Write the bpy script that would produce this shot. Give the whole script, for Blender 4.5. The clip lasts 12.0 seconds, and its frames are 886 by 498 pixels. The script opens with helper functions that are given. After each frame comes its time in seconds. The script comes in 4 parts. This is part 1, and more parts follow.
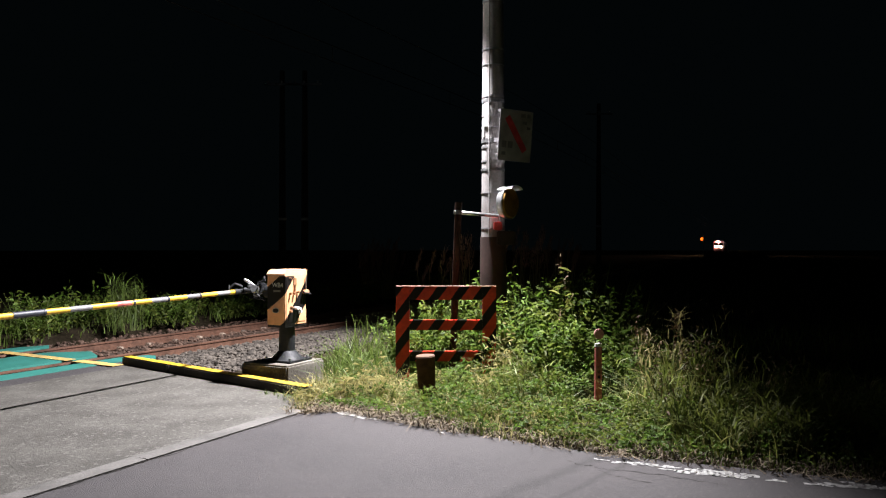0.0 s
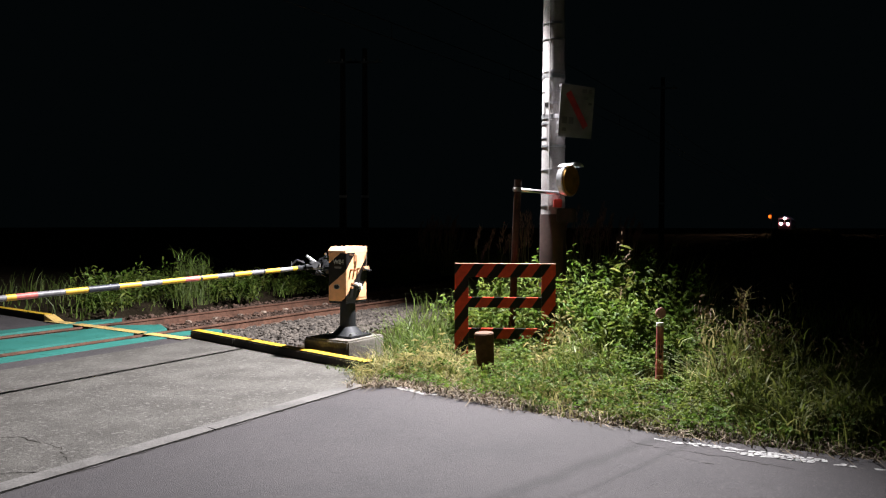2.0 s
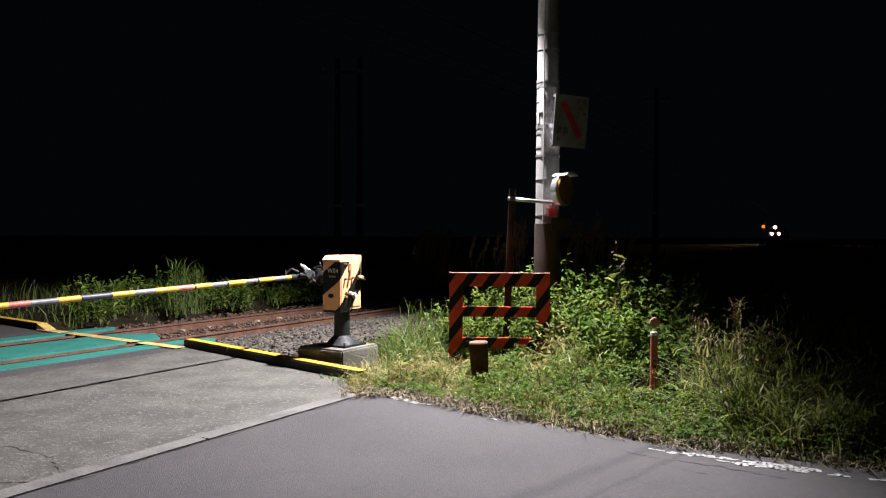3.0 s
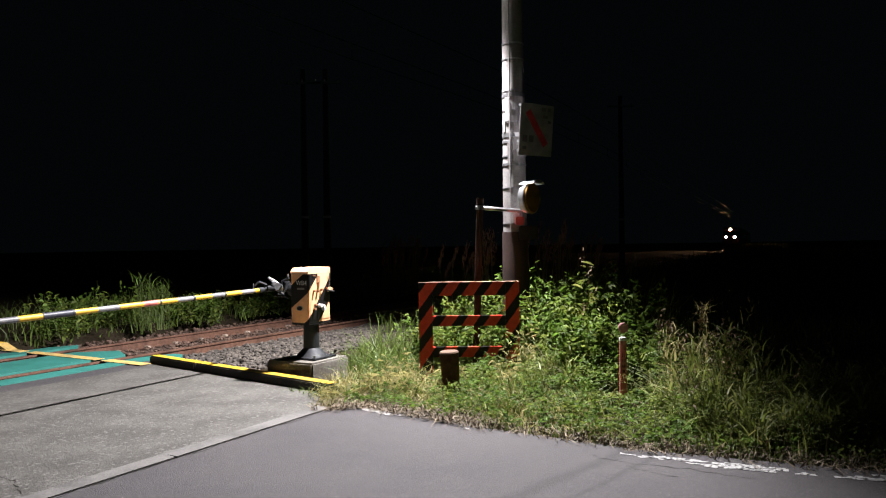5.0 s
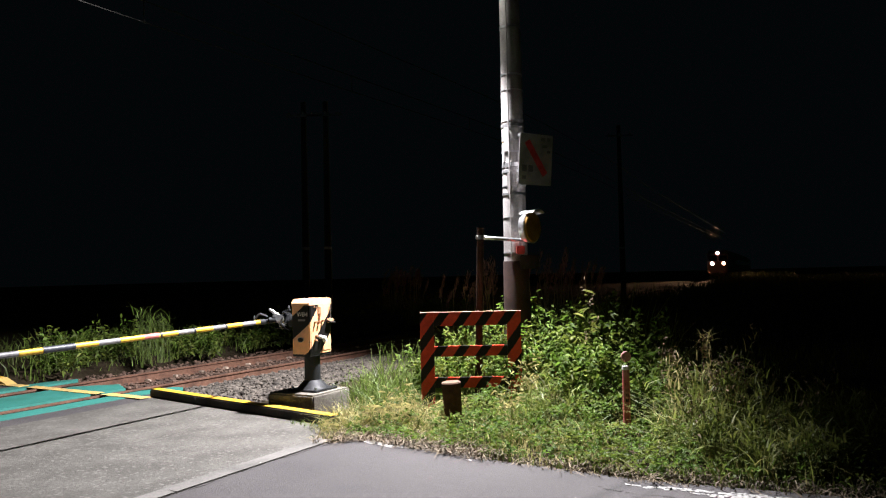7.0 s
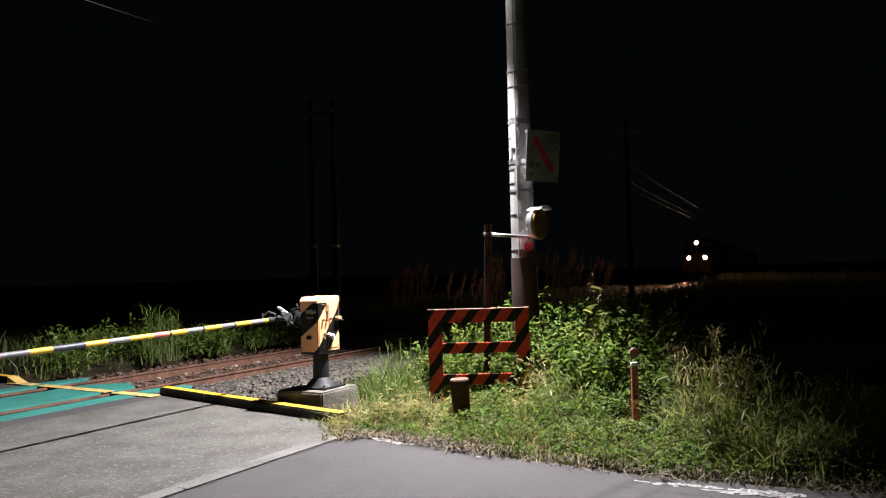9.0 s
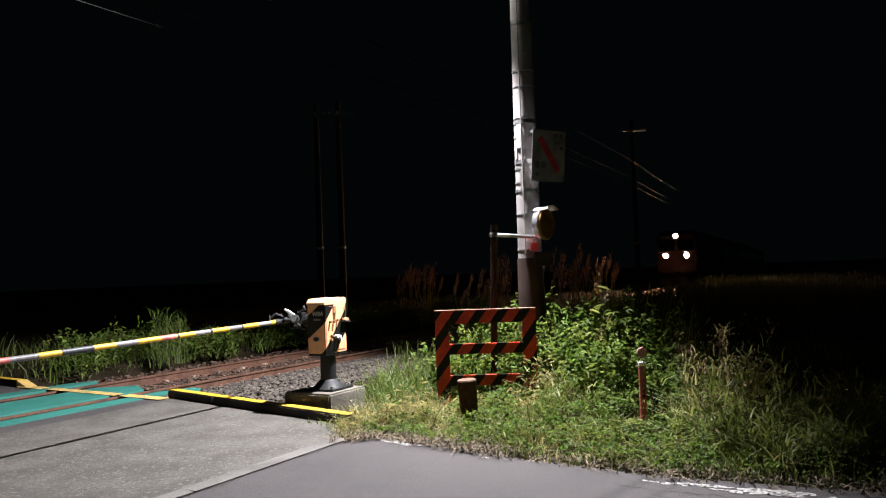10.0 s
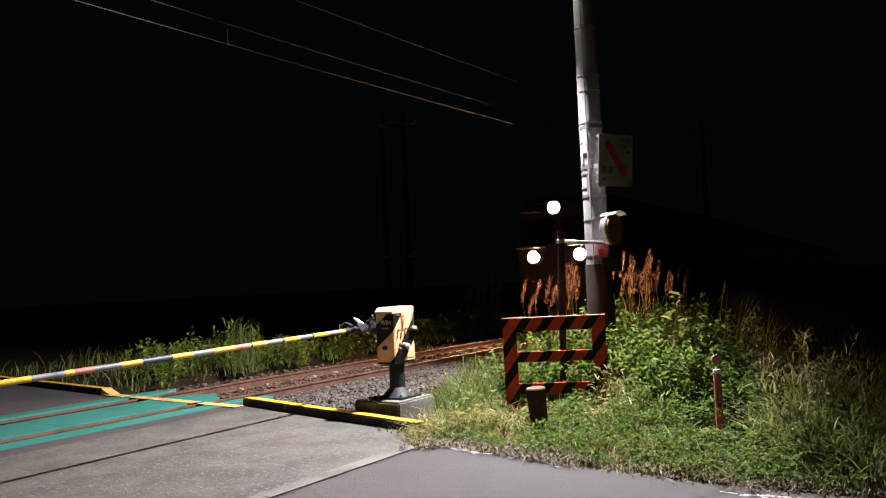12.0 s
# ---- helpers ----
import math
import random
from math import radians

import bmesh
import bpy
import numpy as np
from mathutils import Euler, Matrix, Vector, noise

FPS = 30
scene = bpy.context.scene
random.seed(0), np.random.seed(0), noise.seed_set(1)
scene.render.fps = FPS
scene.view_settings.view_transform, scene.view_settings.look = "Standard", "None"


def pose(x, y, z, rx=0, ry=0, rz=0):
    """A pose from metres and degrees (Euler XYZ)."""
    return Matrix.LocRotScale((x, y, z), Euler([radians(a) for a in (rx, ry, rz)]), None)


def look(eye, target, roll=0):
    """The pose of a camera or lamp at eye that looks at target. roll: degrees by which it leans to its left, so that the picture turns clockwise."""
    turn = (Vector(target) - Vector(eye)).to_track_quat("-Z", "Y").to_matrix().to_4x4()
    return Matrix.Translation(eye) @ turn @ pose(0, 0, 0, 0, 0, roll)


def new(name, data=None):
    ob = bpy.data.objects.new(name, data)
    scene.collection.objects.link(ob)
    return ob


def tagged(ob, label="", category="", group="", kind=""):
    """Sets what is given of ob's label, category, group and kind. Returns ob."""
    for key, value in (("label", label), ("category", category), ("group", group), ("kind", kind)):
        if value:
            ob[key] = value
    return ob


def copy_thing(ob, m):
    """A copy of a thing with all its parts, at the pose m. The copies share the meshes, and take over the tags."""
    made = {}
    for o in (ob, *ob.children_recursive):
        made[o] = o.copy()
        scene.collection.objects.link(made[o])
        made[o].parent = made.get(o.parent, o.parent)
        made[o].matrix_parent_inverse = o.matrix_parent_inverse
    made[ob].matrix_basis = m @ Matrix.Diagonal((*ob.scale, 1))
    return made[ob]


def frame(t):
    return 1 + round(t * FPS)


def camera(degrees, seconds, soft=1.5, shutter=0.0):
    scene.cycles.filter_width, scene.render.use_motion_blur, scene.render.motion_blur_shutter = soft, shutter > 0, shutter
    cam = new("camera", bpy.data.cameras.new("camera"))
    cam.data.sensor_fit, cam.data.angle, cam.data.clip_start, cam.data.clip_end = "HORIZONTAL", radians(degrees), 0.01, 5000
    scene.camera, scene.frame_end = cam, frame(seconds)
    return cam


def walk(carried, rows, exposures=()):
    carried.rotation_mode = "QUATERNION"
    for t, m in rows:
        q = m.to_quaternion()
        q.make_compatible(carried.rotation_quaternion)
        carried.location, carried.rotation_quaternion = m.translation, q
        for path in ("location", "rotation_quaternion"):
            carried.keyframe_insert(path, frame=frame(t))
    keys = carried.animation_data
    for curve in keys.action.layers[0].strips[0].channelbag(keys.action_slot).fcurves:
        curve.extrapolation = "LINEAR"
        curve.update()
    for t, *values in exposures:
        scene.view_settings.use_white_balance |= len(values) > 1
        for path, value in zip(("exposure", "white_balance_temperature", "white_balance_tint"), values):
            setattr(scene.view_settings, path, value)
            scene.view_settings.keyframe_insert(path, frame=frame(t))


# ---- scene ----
cam = camera(60.5, 12.0, soft=1.2)
EYE = (0.0, 0.0, 1.55)
TURNS = [(0.0, 90.0, 0.0, 0.0), (0.5, 90.73, 0.01, 0.22), (1.0, 90.62, -0.1, 0.69), (1.5, 89.12, 0.01, 3.12), (2.0, 88.29, -0.09, 4.45),
         (2.5, 88.31, -0.27, 4.64), (3.0, 88.98, -0.22, 4.04), (5.0, 89.7, 0.83, 1.67), (5.5, 90.27, 1.05, 1.46), (6.0, 91.23, 1.15, 1.36),
         (6.5, 91.8, 1.25, 1.43), (7.0, 91.96, 1.37, 1.74), (9.0, 91.76, 1.67, 2.32), (9.5, 91.81, 1.84, 2.61), (10.0, 91.84, 2.11, 2.81),
         (10.5, 91.77, 2.27, 3.02), (11.0, 91.86, 2.33, 3.55), (11.5, 92.2, 2.38, 4.8), (12.0, 92.65, 2.82, 7.85)]
walk(cam, [(t, pose(*EYE, rx, ry, rz)) for t, rx, ry, rz in TURNS], exposures=[(0.0, 0.03), (1.5, 0.1), (3.0, -0.03), (5.5, 0.03), (6.5, 0.17), (7.0, 0.25), (9.0, 0.02), (11.0, -0.12), (12.0, -0.08)])

# ---- night sky and the street lamp ----
world = bpy.data.worlds.new("night")
scene.world = world
world.use_nodes = True
world.node_tree.nodes["Background"].inputs[0].default_value = (0.35, 0.6, 0.7, 1)
world.node_tree.nodes["Background"].inputs[1].default_value = 0.0024
LAMP = (-0.02, 9.42, 5.3)


def lamp(at, aim, watts, cone):
    """The light that a street lamp throws."""
    data = bpy.data.lights.new("street_lamp_light", "SPOT")
    data.energy, data.color = watts, (1.0, 0.955, 0.99)
    data.spot_size, data.spot_blend, data.shadow_soft_size = radians(cone), 0.32, 0.1
    new("street_lamp_light", data).matrix_world = look((at[0], at[1], at[2] - 0.1), aim)


lamp(LAMP, (LAMP[0] - 3.5, LAMP[1] - 1.3, LAMP[2] - 4.0), 7100, 136)

# ---- small helpers ----
rng = np.random.default_rng(7)
AZ = radians(27)
U = np.array([math.sin(AZ), math.cos(AZ)])
V = np.array([-math.cos(AZ), math.sin(AZ)])


def uv(u, v):
    """Plan point from metres along the track and across it."""
    p = U * u + V * v
    return float(p[0]), float(p[1])


def material(name, color, rough=0.7, metal=0.0, spread=0.25, grain=40.0, stain=3.0, bump=0.15, color2=None, mix=0.5, per="",
             emit=0.0, spec=0.5):
    """Principled surface with grain and stains at two scales; per: 'island' or 'object' varies pieces."""
    m = bpy.data.materials.new(name)
    m.use_nodes = True
    nt = m.node_tree
    n, l = nt.nodes, nt.links
    b = n["Principled BSDF"]
    b.inputs["Metallic"].default_value = metal
    b.inputs["Specular IOR Level"].default_value = spec
    tc = n.new("ShaderNodeTexCoord")
    fine, large = n.new("ShaderNodeTexNoise"), n.new("ShaderNodeTexNoise")
    fine.inputs["Scale"].default_value, large.inputs["Scale"].default_value = grain, stain
    fine.inputs["Detail"].default_value = large.inputs["Detail"].default_value = 5
    geo = n.new("ShaderNodeNewGeometry")
    l.new(geo.outputs["Position"] if per == "world" else tc.outputs["Object"], fine.inputs["Vector"])
    l.new(geo.outputs["Position"] if per == "world" else tc.outputs["Object"], large.inputs["Vector"])
    base = n.new("ShaderNodeMix")
    base.data_type = "RGBA"
    c2 = color2 or tuple(c * 0.55 for c in color)
    base.inputs["A"].default_value = (*color, 1)
    base.inputs["B"].default_value = (*c2, 1)
    ramp = n.new("ShaderNodeMapRange")
    ramp.inputs["From Min"].default_value = 0.62 - mix * 0.35
    ramp.inputs["From Max"].default_value = 0.78 - mix * 0.2
    l.new(large.outputs["Fac"], ramp.inputs["Value"])
    l.new(ramp.outputs["Result"], base.inputs["Factor"])
    val = n.new("ShaderNodeMapRange")
    val.inputs["From Min"].default_value, val.inputs["From Max"].default_value = 0.3, 0.7
    val.inputs["To Min"].default_value, val.inputs["To Max"].default_value = 1 - spread, 1 + spread
    l.new(fine.outputs["Fac"], val.inputs["Value"])
    hsv = n.new("ShaderNodeHueSaturation")
    l.new(base.outputs["Result"], hsv.inputs["Color"])
    out = val.outputs["Result"]
    if per in ("island", "object"):
        src = geo.outputs["Random Per Island"] if per == "island" else n.new("ShaderNodeObjectInfo").outputs["Random"]
        r = n.new("ShaderNodeMapRange")
        r.inputs["To Min"].default_value, r.inputs["To Max"].default_value = 0.55, 1.45
        l.new(src, r.inputs["Value"])
        mul = n.new("ShaderNodeMath")
        mul.operation = "MULTIPLY"
        l.new(out, mul.inputs[0])
        l.new(r.outputs["Result"], mul.inputs[1])
        out = mul.outputs["Value"]
    l.new(out, hsv.inputs["Value"])
    l.new(hsv.outputs["Color"], b.inputs["Base Color"])
    rr = n.new("ShaderNodeMapRange")
    rr.inputs["To Min"].default_value, rr.inputs["To Max"].default_value = max(0.02, rough - 0.15), min(1, rough + 0.15)
    l.new(fine.outputs["Fac"], rr.inputs["Value"])
    l.new(rr.outputs["Result"], b.inputs["Roughness"])
    if bump:
        bp = n.new("ShaderNodeBump")
        bp.inputs["Strength"].default_value = bump
        bp.inputs["Distance"].default_value = 0.02
        l.new(fine.outputs["Fac"], bp.inputs["Height"])
        l.new(bp.outputs["Normal"], b.inputs["Normal"])
    if emit:
        b.inputs["Emission Color"].default_value = (*color, 1)
        b.inputs["Emission Strength"].default_value = emit
    return m


def stripes(m, color, ax, az, period, share, shift=0.0, worn=0.12):
    """Diagonal painted bands over a material, in the thing's own space."""
    nt = m.node_tree
    n, l = nt.nodes, nt.links
    hsv = next(x for x in n if x.bl_idname == "ShaderNodeHueSaturation")
    b = n["Principled BSDF"]
    tc = n.new("ShaderNodeTexCoord")
    dot = n.new("ShaderNodeVectorMath")
    dot.operation = "DOT_PRODUCT"
    dot.inputs[1].default_value = (ax[0], ax[1], az)
    l.new(tc.outputs["Object"], dot.inputs[0])
    rough = n.new("ShaderNodeTexNoise")
    rough.inputs["Scale"].default_value = 30
    l.new(tc.outputs["Object"], rough.inputs["Vector"])
    add = n.new("ShaderNodeMath")
    add.operation = "MULTIPLY_ADD"
    l.new(rough.outputs["Fac"], add.inputs[0])
    add.inputs[1].default_value = worn * 0.1
    l.new(dot.outputs["Value"], add.inputs[2])
    div = n.new("ShaderNodeMath")
    div.operation = "MULTIPLY_ADD"
    l.new(add.outputs["Value"], div.inputs[0])
    div.inputs[1].default_value, div.inputs[2].default_value = 1 / period, shift
    fr = n.new("ShaderNodeMath")
    fr.operation = "FRACT"
    l.new(div.outputs["Value"], fr.inputs[0])
    lt = n.new("ShaderNodeMath")
    lt.operation = "LESS_THAN"
    l.new(fr.outputs["Value"], lt.inputs[0])
    lt.inputs[1].default_value = share
    mx = n.new("ShaderNodeMix")
    mx.data_type = "RGBA"
    l.new(lt.outputs["Value"], mx.inputs["Factor"])
    l.new(hsv.outputs["Color"], mx.inputs["A"])
    mx.inputs["B"].default_value = (*color, 1)
    l.new(mx.outputs["Result"], b.inputs["Base Color"])
    return m


def speckle(m, color, scale, share):
    """Scattered pale or dark chips over a material."""
    nt = m.node_tree
    n, l = nt.nodes, nt.links
    b = n["Principled BSDF"]
    src = b.inputs["Base Color"].links[0].from_socket
    tc = n.new("ShaderNodeTexCoord")
    vo = n.new("ShaderNodeTexVoronoi")
    vo.inputs["Scale"].default_value = scale
    l.new(tc.outputs["Object"], vo.inputs["Vector"])
    lt = n.new("ShaderNodeMath")
    lt.operation = "LESS_THAN"
    sep = n.new("ShaderNodeSeparateColor")
    l.new(vo.outputs["Color"], sep.inputs["Color"])
    l.new(sep.outputs["Red"], lt.inputs[0])
    lt.inputs[1].default_value = share
    mx = n.new("ShaderNodeMix")
    mx.data_type = "RGBA"
    l.new(lt.outputs["Value"], mx.inputs["Factor"])
    l.new(src, mx.inputs["A"])
    mx.inputs["B"].default_value = (*color, 1)
    l.new(mx.outputs["Result"], b.inputs["Base Color"])
    return m


def mesh_of(name, verts, faces, mats, smooth=False):
    me = bpy.data.meshes.new(name)
    me.from_pydata([tuple(map(float, v)) for v in verts], [], faces)
    for m in (mats if isinstance(mats, (list, tuple)) else [mats]):
        me.materials.append(m)
    if smooth:
        me.polygons.foreach_set("use_smooth", [True] * len(me.polygons))
    me.update()
    return me


def part(name, bm, mat, parent, label="", smooth=False):
    """Links a bmesh as one mesh object under a thing or a part."""
    me = bpy.data.meshes.new(name)
    bmesh.ops.recalc_face_normals(bm, faces=bm.faces)
    if smooth:
        for e in bm.edges:
            e.smooth = len(e.link_faces) == 2 and e.calc_face_angle(0.0) < 0.6
    bm.to_mesh(me)
    bm.free()
    me.materials.append(mat)
    if smooth:
        for p in me.polygons:
            p.use_smooth = len(p.vertices) == 4
    ob = new(name, me)
    ob.parent = parent
    if label:
        tagged(ob, label)
    return ob


def thing(name, x, y, z, rz, label, category, group="", kind=""):
    ob = new(name)
    ob.empty_display_size = 0.1
    ob.matrix_basis = pose(x, y, z, 0, 0, rz)
    return tagged(ob, label, category, group, kind)


def box(sx, sy, sz, x=0, y=0, z=0, bevel=0.0, rot=None, bm=None):
    """A box of that size centred at x, y and standing on z."""
    bm = bm or bmesh.new()
    geo = bmesh.ops.create_cube(bm, size=1)
    vs = geo["verts"]
    m = Matrix.Translation((x, y, z + sz / 2)) @ (rot or Matrix()) @ Matrix.Diagonal((sx, sy, sz, 1))
    bmesh.ops.transform(bm, matrix=m, verts=vs)
    if bevel:
        es = list({e for v in vs for e in v.link_edges})
        bmesh.ops.bevel(bm, geom=es, offset=bevel, segments=2, affect="EDGES")
    return bm


def tube(r1, r2, h, m=None, seg=20, bm=None, bevel=0.0):
    """A tapered cylinder that stands at the origin of m."""
    bm = bm or bmesh.new()
    geo = bmesh.ops.create_cone(bm, cap_ends=True, segments=seg, radius1=r1, radius2=r2, depth=h)
    vs = geo["verts"]
    bmesh.ops.transform(bm, matrix=(m or Matrix()) @ Matrix.Translation((0, 0, h / 2)), verts=vs)
    if bevel:
        es = [e for e in {e for v in vs for e in v.link_edges} if any(len(f.verts) > 4 for f in e.link_faces)]
        bmesh.ops.bevel(bm, geom=es, offset=bevel, segments=2, affect="EDGES")
    return bm


def rod(a, b, r, seg=10, bm=None):
    """A round bar from a to b."""
    a, b = Vector(a), Vector(b)
    d = b - a
    return tube(r, r, d.length, Matrix.Translation(a) @ d.to_track_quat("Z", "Y").to_matrix().to_4x4(), seg, bm)


def slab(name, pts, z0, z1, mat, label="", kind="structure", parent=None):
    """A flat piece of that outline between two heights."""
    bm = bmesh.new()
    f = bm.faces.new([bm.verts.new((x, y, z1)) for x, y in pts])
    if f.normal.z < 0:
        f.normal_flip()
    ret = bmesh.ops.extrude_face_region(bm, geom=[f])
    for v in ret["geom"]:
        if isinstance(v, bmesh.types.BMVert):
            v.co.z = z0
    ob = part(name, bm, mat, parent, label)
    if kind and not parent:
        tagged(ob, kind=kind)
    return ob


# ---- the track's line ----
LINE_Y = [-60, -30, 0, 9.4, 14.1, 18, 22.1, 26, 30.1, 38, 47.9, 62, 110, 176, 216, 320, 420]
LINE_X = [-41.8, -26.5, -11.22, -6.43, -4.04, -1.95, 0.3, 2.25, 4.0, 7.4, 11.15, 16.9, 36.6, 62.9, 78.3, 118, 156]
ys = np.linspace(-60, 420, 961)
xs = np.interp(ys, LINE_Y, LINE_X)
for _ in range(3):
    xs[4:-4] = np.convolve(xs, np.ones(9) / 9, "valid")


def track_x(y):
    return float(np.interp(y, ys, xs))


def track_at(y, off=0.0):
    """Plan point and heading (degrees) of the track; off: metres to its left."""
    x0, x1 = track_x(y - 0.5), track_x(y + 0.5)
    a = math.atan2(x1 - x0, 1.0)
    return track_x(y) - off * math.cos(a), y + off * math.sin(a), -math.degrees(a)


# ---- materials ----


def leafy(m, share=0.4):
    """Lets some light through a leaf."""
    nt = m.node_tree
    b = nt.nodes["Principled BSDF"]
    tr = nt.nodes.new("ShaderNodeBsdfTranslucent")
    nt.links.new(b.inputs["Base Color"].links[0].from_socket, tr.inputs["Color"])
    mx = nt.nodes.new("ShaderNodeMixShader")
    mx.inputs[0].default_value = share
    nt.links.new(b.outputs[0], mx.inputs[1])
    nt.links.new(tr.outputs[0], mx.inputs[2])
    nt.links.new(mx.outputs[0], nt.nodes["Material Output"].inputs["Surface"])
    return m


def dark_streaks(m, lines, dark):
    """Soft dark streaks along straight lines of the plan: point, heading, half-width, strength."""
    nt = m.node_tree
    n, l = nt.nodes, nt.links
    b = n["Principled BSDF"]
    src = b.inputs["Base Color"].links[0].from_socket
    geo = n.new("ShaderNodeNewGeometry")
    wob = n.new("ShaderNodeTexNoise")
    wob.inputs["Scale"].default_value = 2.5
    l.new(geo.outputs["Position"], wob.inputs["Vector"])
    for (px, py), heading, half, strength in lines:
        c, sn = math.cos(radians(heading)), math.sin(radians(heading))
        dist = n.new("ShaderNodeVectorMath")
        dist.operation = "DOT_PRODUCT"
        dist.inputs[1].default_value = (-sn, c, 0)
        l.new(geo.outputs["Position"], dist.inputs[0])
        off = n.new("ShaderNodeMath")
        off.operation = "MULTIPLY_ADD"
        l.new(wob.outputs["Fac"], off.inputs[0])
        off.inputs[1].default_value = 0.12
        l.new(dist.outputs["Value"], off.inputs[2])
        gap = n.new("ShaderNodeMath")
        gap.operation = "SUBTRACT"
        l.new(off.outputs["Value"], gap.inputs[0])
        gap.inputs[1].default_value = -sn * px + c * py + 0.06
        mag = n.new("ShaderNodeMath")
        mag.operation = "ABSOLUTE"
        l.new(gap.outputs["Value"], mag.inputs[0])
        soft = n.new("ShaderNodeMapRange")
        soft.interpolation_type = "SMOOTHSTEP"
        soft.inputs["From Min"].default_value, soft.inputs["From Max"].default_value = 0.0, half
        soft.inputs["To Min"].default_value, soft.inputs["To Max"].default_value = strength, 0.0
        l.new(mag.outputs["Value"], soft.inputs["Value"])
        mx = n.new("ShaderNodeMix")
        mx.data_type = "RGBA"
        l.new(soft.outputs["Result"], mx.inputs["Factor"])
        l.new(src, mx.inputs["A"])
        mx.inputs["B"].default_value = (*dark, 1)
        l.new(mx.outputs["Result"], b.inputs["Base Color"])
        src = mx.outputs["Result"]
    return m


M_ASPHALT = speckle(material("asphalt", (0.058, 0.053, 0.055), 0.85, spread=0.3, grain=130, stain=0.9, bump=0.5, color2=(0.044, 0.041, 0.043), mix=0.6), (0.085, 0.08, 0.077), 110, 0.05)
dark_streaks(M_ASPHALT, [((0.9, 5.36), 49, 0.11, 0.6), ((1.15, 5.25), 50, 0.05, 0.5)], (0.02, 0.019, 0.019))
M_CONC = speckle(material("concrete_slab", (0.1, 0.096, 0.085), 0.9, spread=0.35, grain=70, stain=2.3, bump=0.45, color2=(0.063, 0.06, 0.052), mix=0.75), (0.135, 0.128, 0.118), 42, 0.09)
speckle(M_CONC, (0.055, 0.051, 0.046), 55, 0.06)
M_CONC_EDGE = material("concrete_edging", (0.15, 0.145, 0.136), 0.9, spread=0.2, grain=50, stain=2.5, bump=0.3)
M_BLOCK = material("weathered_concrete", (0.2, 0.185, 0.16), 0.9, spread=0.3, grain=40, stain=4, bump=0.4, color2=(0.1, 0.09, 0.075), mix=0.7)
M_GREEN = material("green_road_paint", (0.032, 0.19, 0.16), 0.6, spread=0.15, grain=60, stain=2.2, bump=0.2, color2=(0.024, 0.15, 0.118), mix=0.5)
M_YELLOW_ROAD = material("faded_yellow_road_paint", (0.62, 0.42, 0.13), 0.7, spread=0.2, grain=35, stain=5, bump=0.2, color2=(0.36, 0.28, 0.12), mix=0.5)
M_YELLOW = material("yellow_paint", (0.7, 0.43, 0.04), 0.5, spread=0.15, grain=30, stain=5, bump=0.1, color2=(0.55, 0.38, 0.02), mix=0.4)
M_BLACK = material("black_paint", (0.014, 0.012, 0.01), 0.75, spread=0.4, grain=30, stain=4, bump=0.3, color2=(0.03, 0.024, 0.018), spec=0.25)
M_WHITE_LINE = material("worn_white_line", (0.45, 0.45, 0.44), 0.75, spread=0.25, grain=45, stain=9, bump=0.3, color2=(0.3, 0.3, 0.3), mix=0.4)
M_DIRT = material("dirt", (0.035, 0.028, 0.018), 0.95, spec=0.03, spread=0.4, grain=22, stain=1.2, bump=0.6, per="world")
M_RAIL = material("rusty_rail", (0.15, 0.078, 0.052), 0.6, metal=0.2, spread=0.3, grain=30, stain=4, bump=0.2)
M_SLEEPER = material("sleeper_wood", (0.09, 0.055, 0.038), 0.9, spread=0.4, grain=24, stain=3, bump=0.4)
M_STONE = material("ballast_stone", (0.082, 0.07, 0.058), 0.9, spread=0.3, grain=30, stain=8, bump=0.3, per="island")
M_STONE_RUST = material("rust_stained_ballast", (0.115, 0.072, 0.052), 0.95, spread=0.25, grain=30, stain=6, bump=0.3, per="island")
M_BED = material("ballast_bed", (0.12, 0.075, 0.055), 0.95, spread=0.5, grain=24, stain=2, bump=0.8, per="world")
M_POLE = material("pole_concrete", (0.22, 0.212, 0.208), 0.85, spread=0.2, grain=45, stain=4, bump=0.06, color2=(0.15, 0.138, 0.134), mix=0.6)
M_SLEEVE = material("brown_guard_sleeve", (0.06, 0.04, 0.036), 0.7, spec=0.2, spread=0.12, grain=25, stain=2, bump=0.03)
M_STEEL = material("galvanised_steel", (0.55, 0.56, 0.57), 0.35, metal=0.9, spread=0.15, grain=40, stain=8, bump=0.1)
M_DARK = material("dark_cast_iron", (0.02, 0.022, 0.025), 0.6, metal=0.4, spread=0.3, grain=30, stain=5, bump=0.15)
M_RUSTPIPE = material("rusty_pipe", (0.05, 0.03, 0.024), 0.9, spec=0.1, spread=0.3, grain=25, stain=5, bump=0.3)
M_STUMP = material("brown_painted_post", (0.07, 0.034, 0.022), 0.9, spec=0.1, spread=0.3, grain=18, stain=5, bump=0.4)
M_STUMPTOP = material("pale_cut_top", (0.15, 0.085, 0.05), 0.9, spread=0.3, grain=30, stain=8, bump=0.3)
M_PIN = material("faded_red_marker", (0.45, 0.09, 0.08), 0.6, spread=0.2, grain=25, stain=6, bump=0.1, color2=(0.35, 0.16, 0.14), mix=0.5)
M_WHITE = material("white_enamel", (0.72, 0.72, 0.7), 0.5, spread=0.12, grain=20, stain=5, bump=0.05, color2=(0.5, 0.48, 0.45), mix=0.3)
